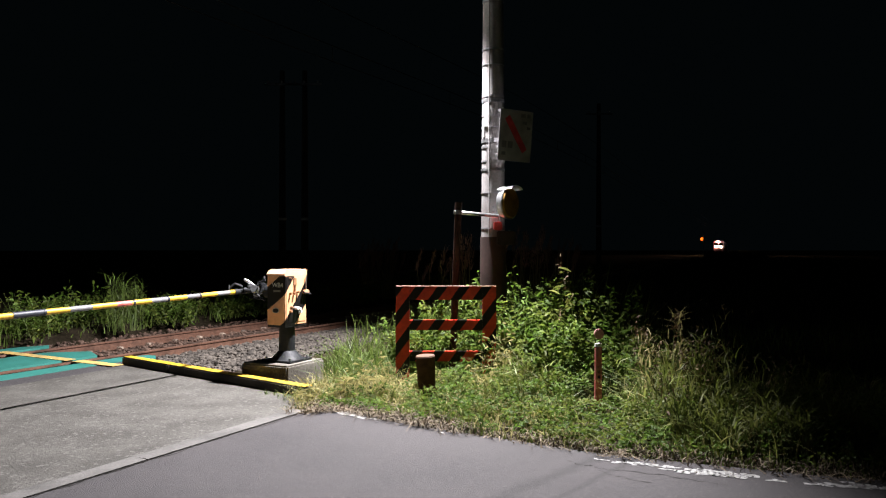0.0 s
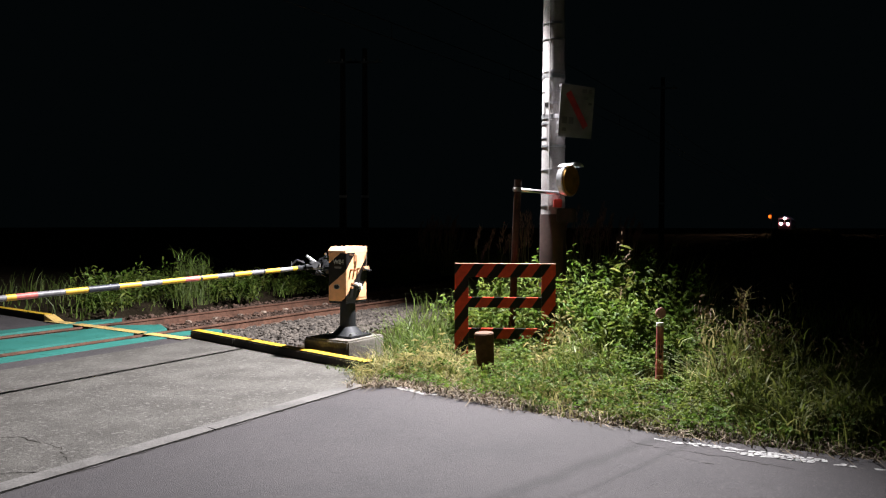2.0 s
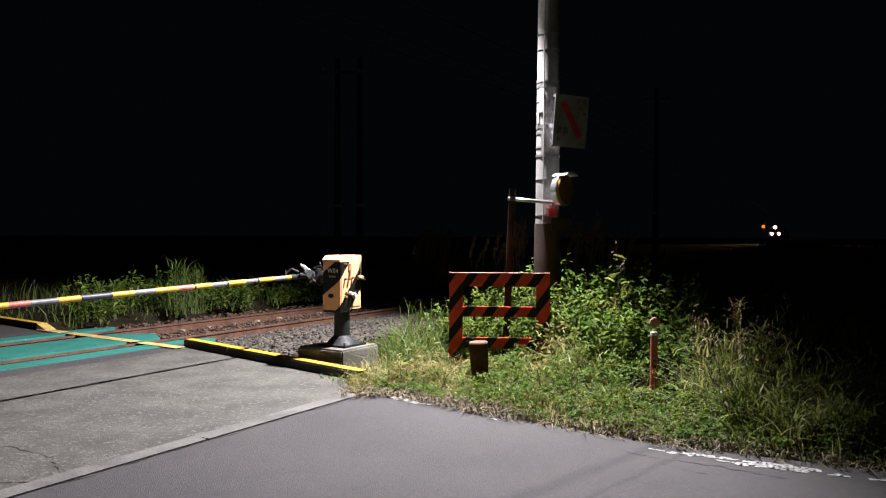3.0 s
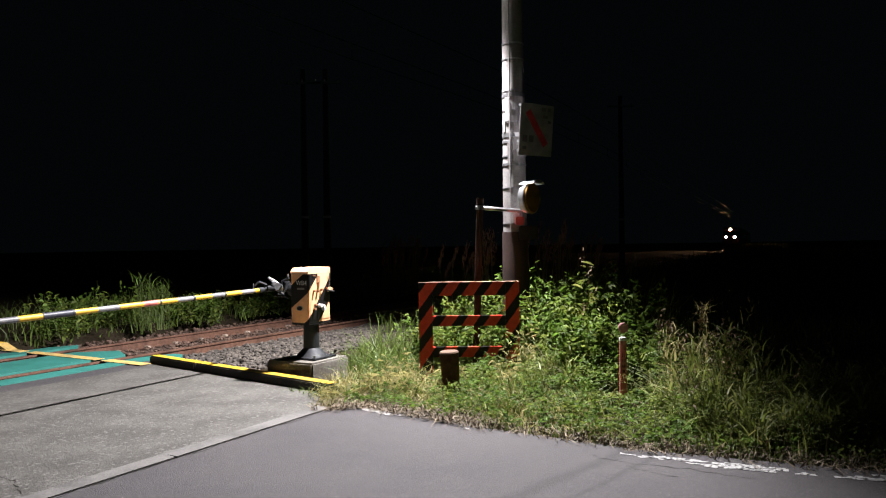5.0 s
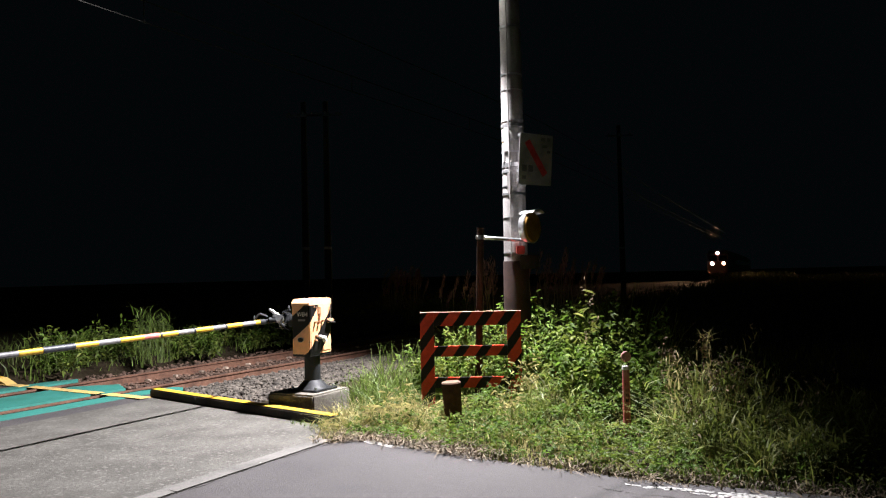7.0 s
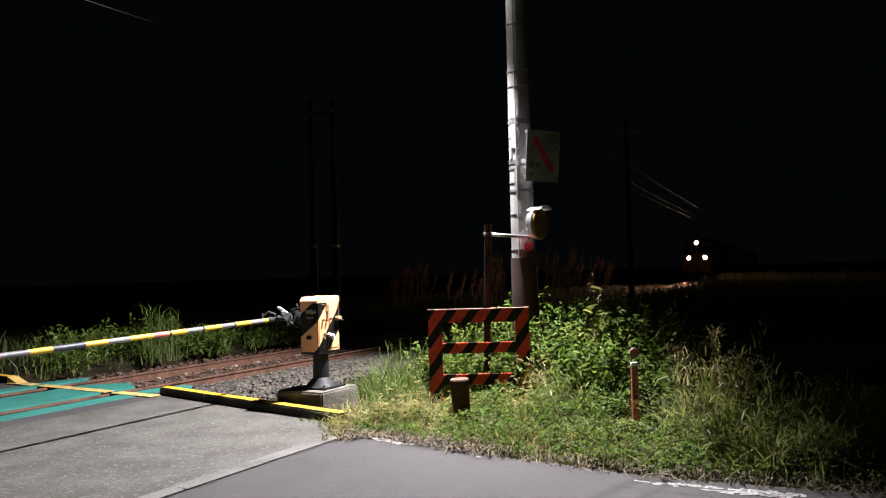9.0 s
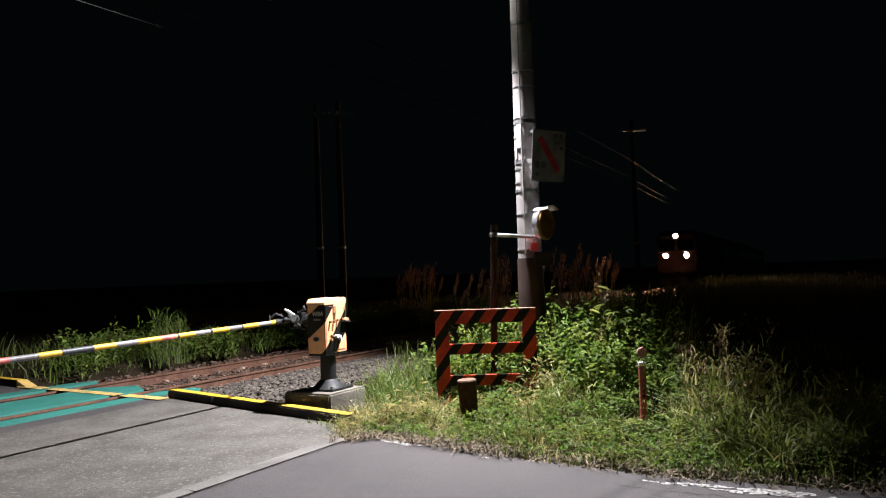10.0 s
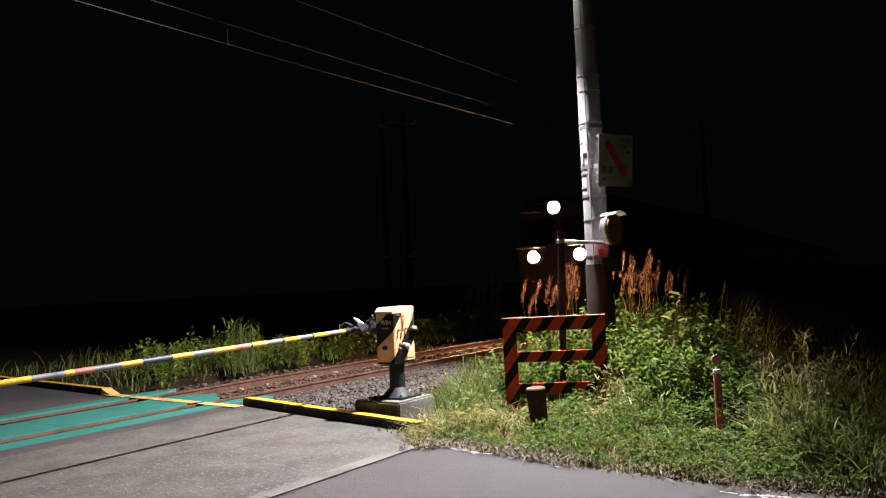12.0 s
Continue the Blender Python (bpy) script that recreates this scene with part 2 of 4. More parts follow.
M_RED = material("red_paint", (0.5, 0.04, 0.03), 0.5, spread=0.15, grain=20, stain=6, bump=0.05)
M_GREY = material("grey_lettering", (0.2, 0.2, 0.21), 0.6, spread=0.1)
M_ARM_GREY = material("grey_reflective_tape", (0.24, 0.24, 0.25), 0.4, spread=0.15, grain=30, stain=8, bump=0.05)
M_ARM_RED = material("red_reflective_tape", (0.75, 0.2, 0.17), 0.4, spread=0.15, grain=30, stain=8, bump=0.05)
M_LEAF = leafy(material("leaf_green", (0.088, 0.155, 0.022), 0.6, spread=0.3, grain=12, stain=4, bump=0.0, color2=(0.16, 0.18, 0.035), spec=0.3, per="island"))
M_GRASS = leafy(material("grass_green", (0.095, 0.15, 0.024), 0.55, spread=0.2, grain=10, stain=1.5, bump=0.0, color2=(0.115, 0.14, 0.034), per="island"))
M_STRAW = leafy(material("dry_straw", (0.4, 0.355, 0.15), 0.7, spread=0.25, grain=12, stain=2, bump=0.0, color2=(0.26, 0.25, 0.085), per="island"))
M_PLUME = leafy(material("pampas_plume", (0.46, 0.27, 0.19), 0.8, spread=0.2, grain=20, stain=3, bump=0.0, per="island"))
M_SEED = material("brown_seed_head", (0.24, 0.17, 0.1), 0.8, spread=0.2, grain=20, stain=3, bump=0.0, per="island")
M_WIRE = material("copper_wire", (0.03, 0.028, 0.026), 0.7, spec=0.2, spread=0.1, bump=0.0)
M_CABLE = material("black_cable", (0.008, 0.008, 0.009), 0.95, spec=0.0, spread=0.1, bump=0.0)
M_LENS = material("lit_lamp_lens", (1.0, 0.98, 0.92), 0.3, spread=0.02, bump=0.0, emit=60)
M_HEAD = material("headlamp_glow", (1.0, 0.56, 0.32), 0.3, spread=0.02, bump=0.0, emit=7500)
M_TRAIN = material("train_body_paint", (0.06, 0.03, 0.028), 0.4, spread=0.15, grain=8, stain=1.5, bump=0.03)
M_TRAIN_TRIM = material("train_trim_steel", (0.5, 0.5, 0.5), 0.3, metal=0.8, spread=0.1, bump=0.0)
M_GLASS = material("dark_window_glass", (0.01, 0.012, 0.014), 0.08, spread=0.05, bump=0.0)
M_REFLECTOR = material("headlamp_halo_glow", (1.0, 0.36, 0.24), 0.3, spread=0.02, bump=0.0, emit=0.9)
M_SIGNAL = material("orange_signal_glow", (1.0, 0.13, 0.01), 0.4, spread=0.02, bump=0.0, emit=2.6)
M_GATE = stripes(material("gate_red_paint", (0.62, 0.06, 0.03), 0.5, spec=0.2, spread=0.15, grain=25, stain=6, bump=0.1, color2=(0.54, 0.065, 0.038), mix=0.4), (0.012, 0.009, 0.008), (1, 0), -0.735, 0.25, 0.46, 0.66)
M_BOX = stripes(material("cabinet_orange_paint", (0.85, 0.46, 0.25), 0.45, spec=0.25, spread=0.1, grain=15, stain=4, bump=0.05, color2=(0.74, 0.39, 0.2), mix=0.4), (0.008, 0.007, 0.007), (0.74, 1.14), -1.0, 0.58, 0.466, 0.089, 0.03)
M_BARK = material("utility_pole_grey", (0.05, 0.047, 0.043), 0.85, spread=0.2, grain=20, stain=3, bump=0.2)

# ---- ground, road, crossing ----
g = np.concatenate([-np.geomspace(400, 40, 7), np.arange(-30, 60, 0.45), np.geomspace(60, 900, 12)])
gx, gy = np.meshgrid(g, g)
side = np.abs(gx - np.interp(gy, ys, xs)) * 0.89
gz = np.where(gy < 400, -0.03 - 0.3 * np.clip((3.1 - side) / 0.6, 0, 1), -0.03)
gv = np.stack([gx.ravel(), gy.ravel(), gz.ravel()], 1)
k = len(g)
ground = new("ground", mesh_of("ground", gv, [(i * k + j, i * k + j + 1, (i + 1) * k + j + 1, (i + 1) * k + j) for i in range(k - 1) for j in range(k - 1)], M_DIRT))
tagged(ground, "dark bare earth under weeds and grass", "ground", kind="structure")

EDGE = [(-1.338, 7.195), (-0.98, 7.3), (0.1, 6.45), (1.25, 5.72), (2.5, 5.22), (4.2, 4.75), (9, 3.6), (30, -1.0)]
a0 = (-1.338 - U[0] * 22, 7.195 - U[1] * 22)
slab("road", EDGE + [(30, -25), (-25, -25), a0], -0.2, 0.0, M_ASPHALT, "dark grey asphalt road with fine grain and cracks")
# edging strip, in separate lengths with open joints
strip = tagged(new("edging"), "pale concrete edging between asphalt and slab", "edging", kind="structure")
u_end = 5.84
for i, (ua, ub) in enumerate([(3.98, u_end), (1.98, 3.96), (-0.02, 1.96), (-2.02, -0.04), (-6, -2.04)]):
    slab("edging_stone", [uv(ua, 4.45), uv(ub, 4.45), uv(ub + 0.03, 4.61), uv(ua, 4.61)], -0.2, 0.012, M_CONC_EDGE, parent=strip)
KERB_A, KERB_B = (-4.3, 10.16), (-1.455, 7.92)
slab("crossing_apron", [uv(-14, 4.615), uv(u_end + 0.03, 4.615), KERB_B, KERB_A, uv(6.87, 8.25), uv(-14, 8.25)], -0.2, 0.006, M_CONC, "rough pale concrete approach slab of the crossing")
slab("crossing_filler", [uv(-14, 8.255), uv(6.9, 8.255), uv(7.3, 8.66), uv(-14, 8.66)], -0.2, 0.002, M_ASPHALT, "dark asphalt strip beside the crossing panels")
for v0, v1, u0 in ((8.665, 9.0, 7.6), (9.42, 10.4, 7.5), (10.98, 11.32, 7.7)):
    for i in range(6):
        ua, ub = u0 - 2.4 * (i + 1) + 0.006, u0 - 2.4 * i
        nose = 0.28 if i == 0 else 0
        slab("crossing_panel", [uv(ua, v0), uv(ub + (nose if v0 < 9.2 else 0), v0), uv(ub + nose, (v0 + v1) / 2), uv(ub - nose * 0.5, v1), uv(ua, v1)], -0.12, 0.012, M_GREEN, "green painted crossing panel between the rails")
slab("crossing_bed", [uv(-14, 9.005), uv(7.4, 9.005), uv(7.4, 10.975), uv(-14, 10.975)], -0.15, -0.045, M_BED, "dark flangeway beside the rails")
slab("far_road", [uv(-14, 11.325), uv(7.1, 11.325), (-7.5, 12.05), (-13.2, 15.7), (-22, 21), (-30, 12)], -0.2, 0.0, M_ASPHALT, "dark asphalt road beyond the track")


def painted_line(name, pts, width, mat, label, z=0.02):
    """A paint band along a line of plan points."""
    out_l, out_r = [], []
    for i, p in enumerate(pts):
        q0, q1 = Vector(pts[max(0, i - 1)]), Vector(pts[min(len(pts) - 1, i + 1)])
        d = (q1 - q0).normalized()
        nrm = Vector((-d.y, d.x)) * width / 2
        out_l.append((p[0] + nrm.x, p[1] + nrm.y))
        out_r.append((p[0] - nrm.x, p[1] - nrm.y))
    return slab(name, out_l + out_r[::-1], z - 0.006, z, mat, label)


for a, b in (((-7.3, 11.7), (-6.75, 11.4)), ((-6.6, 11.32), (-5.15, 10.5)), ((-5.02, 10.42), (-4.28, 10.0))):
    painted_line("yellow_line", [a, b], 0.17, M_YELLOW_ROAD, "faded yellow line painted across the crossing", 0.02)
# worn white edge line in broken flakes
line = [(-0.98, 7.2), (-0.2, 6.58), (0.5, 6.02), (1.18, 5.53), (1.8, 5.27), (2.5, 5.03), (4.0, 4.62), (8.5, 3.55), (20, 0.9)]
lens = np.cumsum([0] + [math.dist(line[i], line[i + 1]) for i in range(len(line) - 1)])
bm = bmesh.new()
s = 0.0
while s < 13:
    p0, p1 = [Vector([float(np.interp(q, lens, [p[i] for p in line])) for i in (0, 1)]) for q in (s, s + 0.04)]
    d = (p1 - p0).normalized()
    nrm = Vector((-d.y, d.x))
    for row in range(5):
        wear = noise.noise((s * 1.6, row * 0.35, 3.1)) + 0.6 * noise.noise((s * 9, row * 1.1, 7.7))
        thin = 0.0 if s > 2.9 or s < 0.45 else 0.42
        if wear > 0.02 + thin + 0.1 * (row in (0, 4)):
            c = p0 + nrm * ((row - 2) * 0.028)
            bm.faces.new([bm.verts.new((c.x + d.x * a + nrm.x * b + rng.normal(0, 0.011), c.y + d.y * a + nrm.y * b + rng.normal(0, 0.008), 0.004)) for a, b in ((0, -0.014), (0.045, -0.014), (0.045, 0.014), (0, 0.014))])
    s += 0.04
tagged(part("white_line", bm, M_WHITE_LINE, None), "worn flaking white edge line on the asphalt", "road line", kind="structure")


def crack(pts, width, z):
    """A thin jagged dark crack through paving."""
    dense = []
    for p, q in zip(pts, pts[1:]):
        for i in range(8):
            w = i / 8
            dense.append((p[0] + (q[0] - p[0]) * w + rng.normal(0, 0.012), p[1] + (q[1] - p[1]) * w + rng.normal(0, 0.012)))
    bm = bmesh.new()
    prev = None
    for i, p in enumerate(dense):
        h = width * rng.uniform(0.3, 1.0)
        cur = (bm.verts.new((p[0], p[1] - h, z)), bm.verts.new((p[0], p[1] + h, z)))
        if prev:
            bm.faces.new((prev[0], cur[0], cur[1], prev[1]))
        prev = cur
    return tagged(part("crack", bm, M_BLACK, None), "fine dark crack in the paving", "crack", kind="structure")


crack([(-2.85, 4.75), (-3.05, 5.0), (-3.5, 5.25), (-4.2, 5.2)], 0.006, 0.0085)
crack([(-2.7, 4.55), (-3.0, 4.5), (-3.5, 4.2)], 0.007, 0.0085)
crack([(0.9, 5.55), (1.1, 5.38), (1.5, 5.2), (1.9, 4.95)], 0.006, 0.0025)
crack([(1.1, 5.38), (1.15, 5.2), (1.4, 5.0)], 0.005, 0.0025)
crack([uv(5.75, 4.44), uv(4.4, 4.435), uv(3.0, 4.44), uv(1.0, 4.43)], 0.016, 0.0025)


def kerb(a, b, cut, label):
    """Concrete kerb lengths with black sides and a yellow top."""
    a, b = Vector(a), Vector(b)
    length = (b - a).length
    ang = math.degrees(math.atan2((b - a).y, (b - a).x))
    marks = [0] + cut + [length]
    for s0, s1 in zip(marks, marks[1:]):
        c = a + (b - a) * ((s0 + s1) / 2 / length)
        k = thing("kerb", c.x, c.y, 0, ang, label, "kerb", "kerbs of the crossing")
        part("kerb_stone", box(s1 - s0 - 0.02, 0.15, 0.325, 0, 0, -0.22, 0.012), M_BLACK, k)
        part("top_paint", box(s1 - s0 - 0.035, 0.115, 0.006, 0, 0.006, 0.104), M_YELLOW, k, "yellow painted top")


off = Vector((0.33, 0.42)).normalized() * 0.075
kerb((KERB_A[0] + off.x, KERB_A[1] + off.y), (KERB_B[0] + off.x, KERB_B[1] + off.y), [1.1], "black concrete kerb with a yellow painted top")
kerb((-7.35, 11.8), (-13.0, 15.45), [2.4, 4.6], "black concrete kerb with a yellow painted top beyond the track")


ramp = thing("kerb_end", -7.35, 11.8, 0, math.degrees(math.atan2(3.65, -5.65)), "yellow sloping end of the kerb beyond the track", "kerb end")
bm = bmesh.new()
pv = [bm.verts.new(p) for p in ((0, -.08, -.02), (0, .08, -.02), (0, -.08, .105), (0, .08, .105), (-.32, -.08, -.02), (-.32, .08, -.02), (-.32, -.08, .02), (-.32, .08, .02))]
for q in ((0, 1, 3, 2), (4, 6, 7, 5), (2, 3, 7, 6), (0, 2, 6, 4), (1, 5, 7, 3), (0, 4, 5, 1)):
    bm.faces.new([pv[i] for i in q])
part("wedge", bm, M_YELLOW_ROAD, ramp)

# ---- track ----
def sweep(name, profile, off, y0, y1, step, mat, parent, label=""):
    """A rail or wire profile carried along the track."""
    verts, faces = [], []
    yy = np.arange(y0, y1 + 0.01, step)
    m = len(profile)
    for y in yy:
        x, yb, h = track_at(y, off)
        c, sn = math.cos(radians(h)), math.sin(radians(h))
        verts += [(x + a * c, yb + a * sn, z) for a, z in profile]
    for i in range(len(yy) - 1):
        faces += [(i * m + j, i * m + (j + 1) % m, (i + 1) * m + (j + 1) % m, (i + 1) * m + j) for j in range(m)]
    ob = new(name, mesh_of(name, verts, faces, mat))
    ob.parent = parent
    return tagged(ob, label) if label else ob


track = tagged(new("railway_track"), "single rusty railway track on stone ballast", "railway track", kind="structure")
RAIL = [(-0.065, -0.15), (0.065, -0.15), (0.065, -0.138), (0.012, -0.12), (0.012, -0.035), (0.034, -0.025), (0.034, -0.004), (0.028, 0.0),
        (-0.028, 0.0), (-0.034, -0.004), (-0.034, -0.025), (-0.012, -0.035), (-0.012, -0.12), (-0.065, -0.138)]
for o in (-0.75, 0.75):
    sweep("rail", [(a, z + 0.008) for a, z in RAIL], o, -30, 150, 1.0, M_RAIL, track, "rusty steel rail with a worn head")
sleeper_me = clip_me = None
M_CLIP = material("dusty_rail_clip", (0.3, 0.24, 0.19), 0.8, spread=0.3, grain=30, stain=8, bump=0.2, per="object")
for i in range(70):
    y = 10.9 + i * 0.53
    x, yb, h = track_at(y)
    if sleeper_me is None:
        sl = part("sleeper", box(2.4, 0.2, 0.14, 0, 0, -0.27, 0.012), M_SLEEPER, track)
        sleeper_me = sl.data
    else:
        sl = new("sleeper", sleeper_me)
        sl.parent = track
    sl.matrix_basis = pose(x, yb, 0, 0, 0, h)
    if i < 32:
        for o in (-0.84, -0.66, 0.66, 0.84):
            if clip_me is None:
                cl = part("rail_clip", box(0.1, 0.07, 0.045, 0, 0, -0.14, 0.008), M_CLIP, track)
                clip_me = cl.data
            else:
                cl = new("rail_clip", clip_me)
                cl.parent = track
            cx, cy, _ = track_at(y, o)
            cl.matrix_basis = pose(cx, cy, 0, 0, 0, h)
sweep("ballast_bed", [(-2.4, -0.3), (2.4, -0.3), (1.9, -0.17), (-1.9, -0.17)], 0, 10.6, 150, 1.5, M_BED, track, "brown stone ballast bed")

ICO = bmesh.new()
bmesh.ops.create_icosphere(ICO, subdivisions=1, radius=1)
ICO_V = np.array([v.co for v in ICO.verts])
ICO_F = [tuple(v.index for v in f.verts) for f in ICO.faces]
ICO.free()


def stones(name, spots, size, mat, label, squash=0.65):
    """Loose broken stones, each a lumpy block."""
    verts, faces = [], []
    for i, (x, y, z) in enumerate(spots):
        r = size * rng.uniform(0.5, 1.4)
        a = rng.uniform(0, 6.28)
        p = ICO_V * rng.uniform(0.65, 1.2, (12, 1)) * (r, r * rng.uniform(0.6, 1), r * squash)
        q = p.copy()
        q[:, 0], q[:, 1] = p[:, 0] * math.cos(a) - p[:, 1] * math.sin(a), p[:, 0] * math.sin(a) + p[:, 1] * math.cos(a)
        verts.append(q + (x, y, z))
        faces += [tuple(j + 12 * i for j in f) for f in ICO_F]
    ob = new(name, mesh_of(name, np.concatenate(verts), faces, mat))
    return tagged(ob, label, "ballast", kind="stuff")


spots = []
while len(spots) < 9500:
    y = rng.uniform(9.2, 21)
    o = rng.uniform(-2.9, -0.85)
    x, yb, _ = track_at(y, o)
    kd = (x - KERB_A[0]) * 0.617 + (yb - KERB_A[1]) * 0.787
    if kd > 0.2 and rng.random() < 1.4 - (y - 9) / 14:
        spots.append((x, yb, -0.125 + 0.05 * max(0, min(1, (-o - 1.15) / 0.5)) + rng.uniform(-0.03, 0.03)))
stones("ballast_stones", spots, 0.041, M_STONE, "grey broken ballast stones beside the track")
spots = []
for _ in range(4200):
    y = 10.7 + 12 * rng.random() ** 1.3
    x, yb, _ = track_at(y, rng.choice([rng.uniform(-0.66, 0.66), rng.uniform(0.85, 2.2)]))
    spots.append((x, yb, -0.135 + rng.uniform(-0.03, 0.03)))
stones("rusty_ballast", spots, 0.034, M_STONE_RUST, "rust-brown ballast stones between and beyond the rails")


# ---- barrier machine ----
def writing(text, size, m, mat, parent, name="lettering"):
    """Flat letters in the built-in font, as a mesh."""
    cu = bpy.data.curves.new(name, "FONT")
    cu.body, cu.size, cu.extrude = text, size, 0.001
    cu.align_x, cu.align_y = "CENTER", "CENTER"
    tmp = bpy.data.objects.new(name, cu)
    me = bpy.data.meshes.new_from_object(tmp)
    bpy.data.objects.remove(tmp)
    me.materials.clear()
    me.materials.append(mat)
    ob = new(name, me)
    ob.parent = parent
    ob.matrix_basis = m
    return ob


def plinth():
    """Concrete foundation block of the barrier machine."""
    t = thing("concrete_plinth", -1.905, 9.07, 0, -27, "weathered concrete foundation block under the barrier machine", "plinth")
    part("block", box(0.68, 0.71, 0.4, 0, 0, -0.18, 0.02), M_BLOCK, t)
    return t


def barrier_machine():
    """Striped drive cabinet on a flared iron post; x: along its narrow side."""
    t = thing("barrier_machine", -1.86, 9.06, 0.221, -26, "orange and black striped crossing barrier machine on an iron post", "barrier machine")
    bm = box(0.42, 0.42, 0.025, 0, 0, 0, 0.005)
    tube(0.19, 0.095, 0.1, Matrix.Translation((0, 0, 0.025)), 24, bm)
    tube(0.097, 0.092, 0.33, Matrix.Translation((0, 0, 0.12)), 24, bm)
    part("post", bm, M_DARK, t, "dark flared cast iron post", True)
    for x, y in ((-.17, -.17), (.17, -.17), (-.17, .17), (.17, .17)):
        part("bolt", tube(0.016, 0.014, 0.03, Matrix.Translation((x, y, 0.026)), 6), M_STEEL, t)
    bm = box(0.26, 0.425, 0.575, 0, 0, 0.44, 0.0)
    bmesh.ops.bevel(bm, geom=[e for e in bm.edges if abs(e.verts[0].co.z - e.verts[1].co.z) > 0.4], offset=0.012, segments=2, affect="EDGES")
    cab = part("cabinet", bm, M_BOX, t, "orange painted steel cabinet with black bands")
    bm = box(0.262, 0.427, 0.075, 0, 0, 1.012)
    bmesh.ops.bevel(bm, geom=[e for e in bm.edges if all(v.co.z > 1.05 and v.co.y < -0.2 for v in e.verts)], offset=0.05, segments=1, affect="EDGES")
    bmesh.ops.bevel(bm, geom=[e for e in bm.edges if all(v.co.z > 1.08 for v in e.verts)], offset=0.008, segments=2, affect="EDGES")
    part("hood", bm, M_BOX_PLAIN, cab, "plain pale orange hood")
    part("door", box(0.006, 0.375, 0.53, 0.132, 0.0, 0.47, 0.002), M_BOX, cab, "striped side door")
    part("base_rim", box(0.25, 0.41, 0.03, 0, 0, 0.412, 0.004), M_DARK, cab)
    # fittings on the door that faces the road
    x0 = 0.137
    part("lock_plate", box(0.012, 0.06, 0.085, x0, -0.03, 0.9, 0.003), M_RUST, cab, "rust-brown lock plate")
    part("lock_hook", rod((x0 + 0.01, -0.03, 0.91), (x0 + 0.012, -0.05, 0.79), 0.012), M_RUST, cab)
    for dy, z in ((-.12, .81), (-.05, .81), (.02, .82), (-.12, .6), (-.1, .645)):
        part("bolt", tube(0.016, 0.014, 0.03, Matrix.Translation((x0, dy, z)) @ Matrix.Rotation(radians(90), 4, "Y"), 8), M_RUST, cab)
    for dy, z in ((-.02, .63), (.035, .62), (.05, .59)):
        part("knob", tube(0.024, 0.018, 0.04, Matrix.Translation((x0, dy, z)) @ Matrix.Rotation(radians(90), 4, "Y"), 12), M_WHITE, cab, "white round knob")
    part("hinge_bar", box(0.014, 0.02, 0.012, x0, -0.13, 0.985), M_RUST, cab)
    for dy in (-.1, -.04):
        part("rivet", tube(0.008, 0.008, 0.01, Matrix.Translation((x0, dy, 0.985)) @ Matrix.Rotation(radians(90), 4, "Y"), 8), M_RUST, cab)
    part("latch", box(0.04, 0.1, 0.05, x0 + 0.015, 0.165, 0.79, 0.008), M_BOX_PLAIN, cab, "orange latch with a dark pin")
    part("latch_pin", rod((x0 + 0.03, 0.1, 0.81), (x0 + 0.03, 0.24, 0.785), 0.011), M_DARK, cab)
    part("conduit", rod((x0 + 0.012, 0.175, 0.84), (x0 + 0.012, 0.175, 1.0), 0.008), M_STEEL, cab)
    # narrow end with the unit's mark
    writing("WB4", 0.075, pose(0.03, -0.2165, 0.905, 90, 0, 0), M_WHITE, cab)
    part("maker_plate", box(0.1, 0.004, 0.022, 0.02, -0.2155, 0.828), M_GREY, cab, "small grey plate")
    part("vent", tube(0.03, 0.026, 0.012, Matrix.Translation((0.0, -0.21, 0.61)) @ Matrix.Rotation(radians(90), 4, "X") @ Matrix.Diagonal((1.4, 0.9, 1, 1)), 16), M_DARK, cab, "dark oval vent")
    part("vent_rim", tube(0.036, 0.034, 0.006, Matrix.Translation((0.0, -0.21, 0.61)) @ Matrix.Rotation(radians(90), 4, "X") @ Matrix.Diagonal((1.4, 0.9, 1, 1)), 16), M_STEEL, cab)
    return t


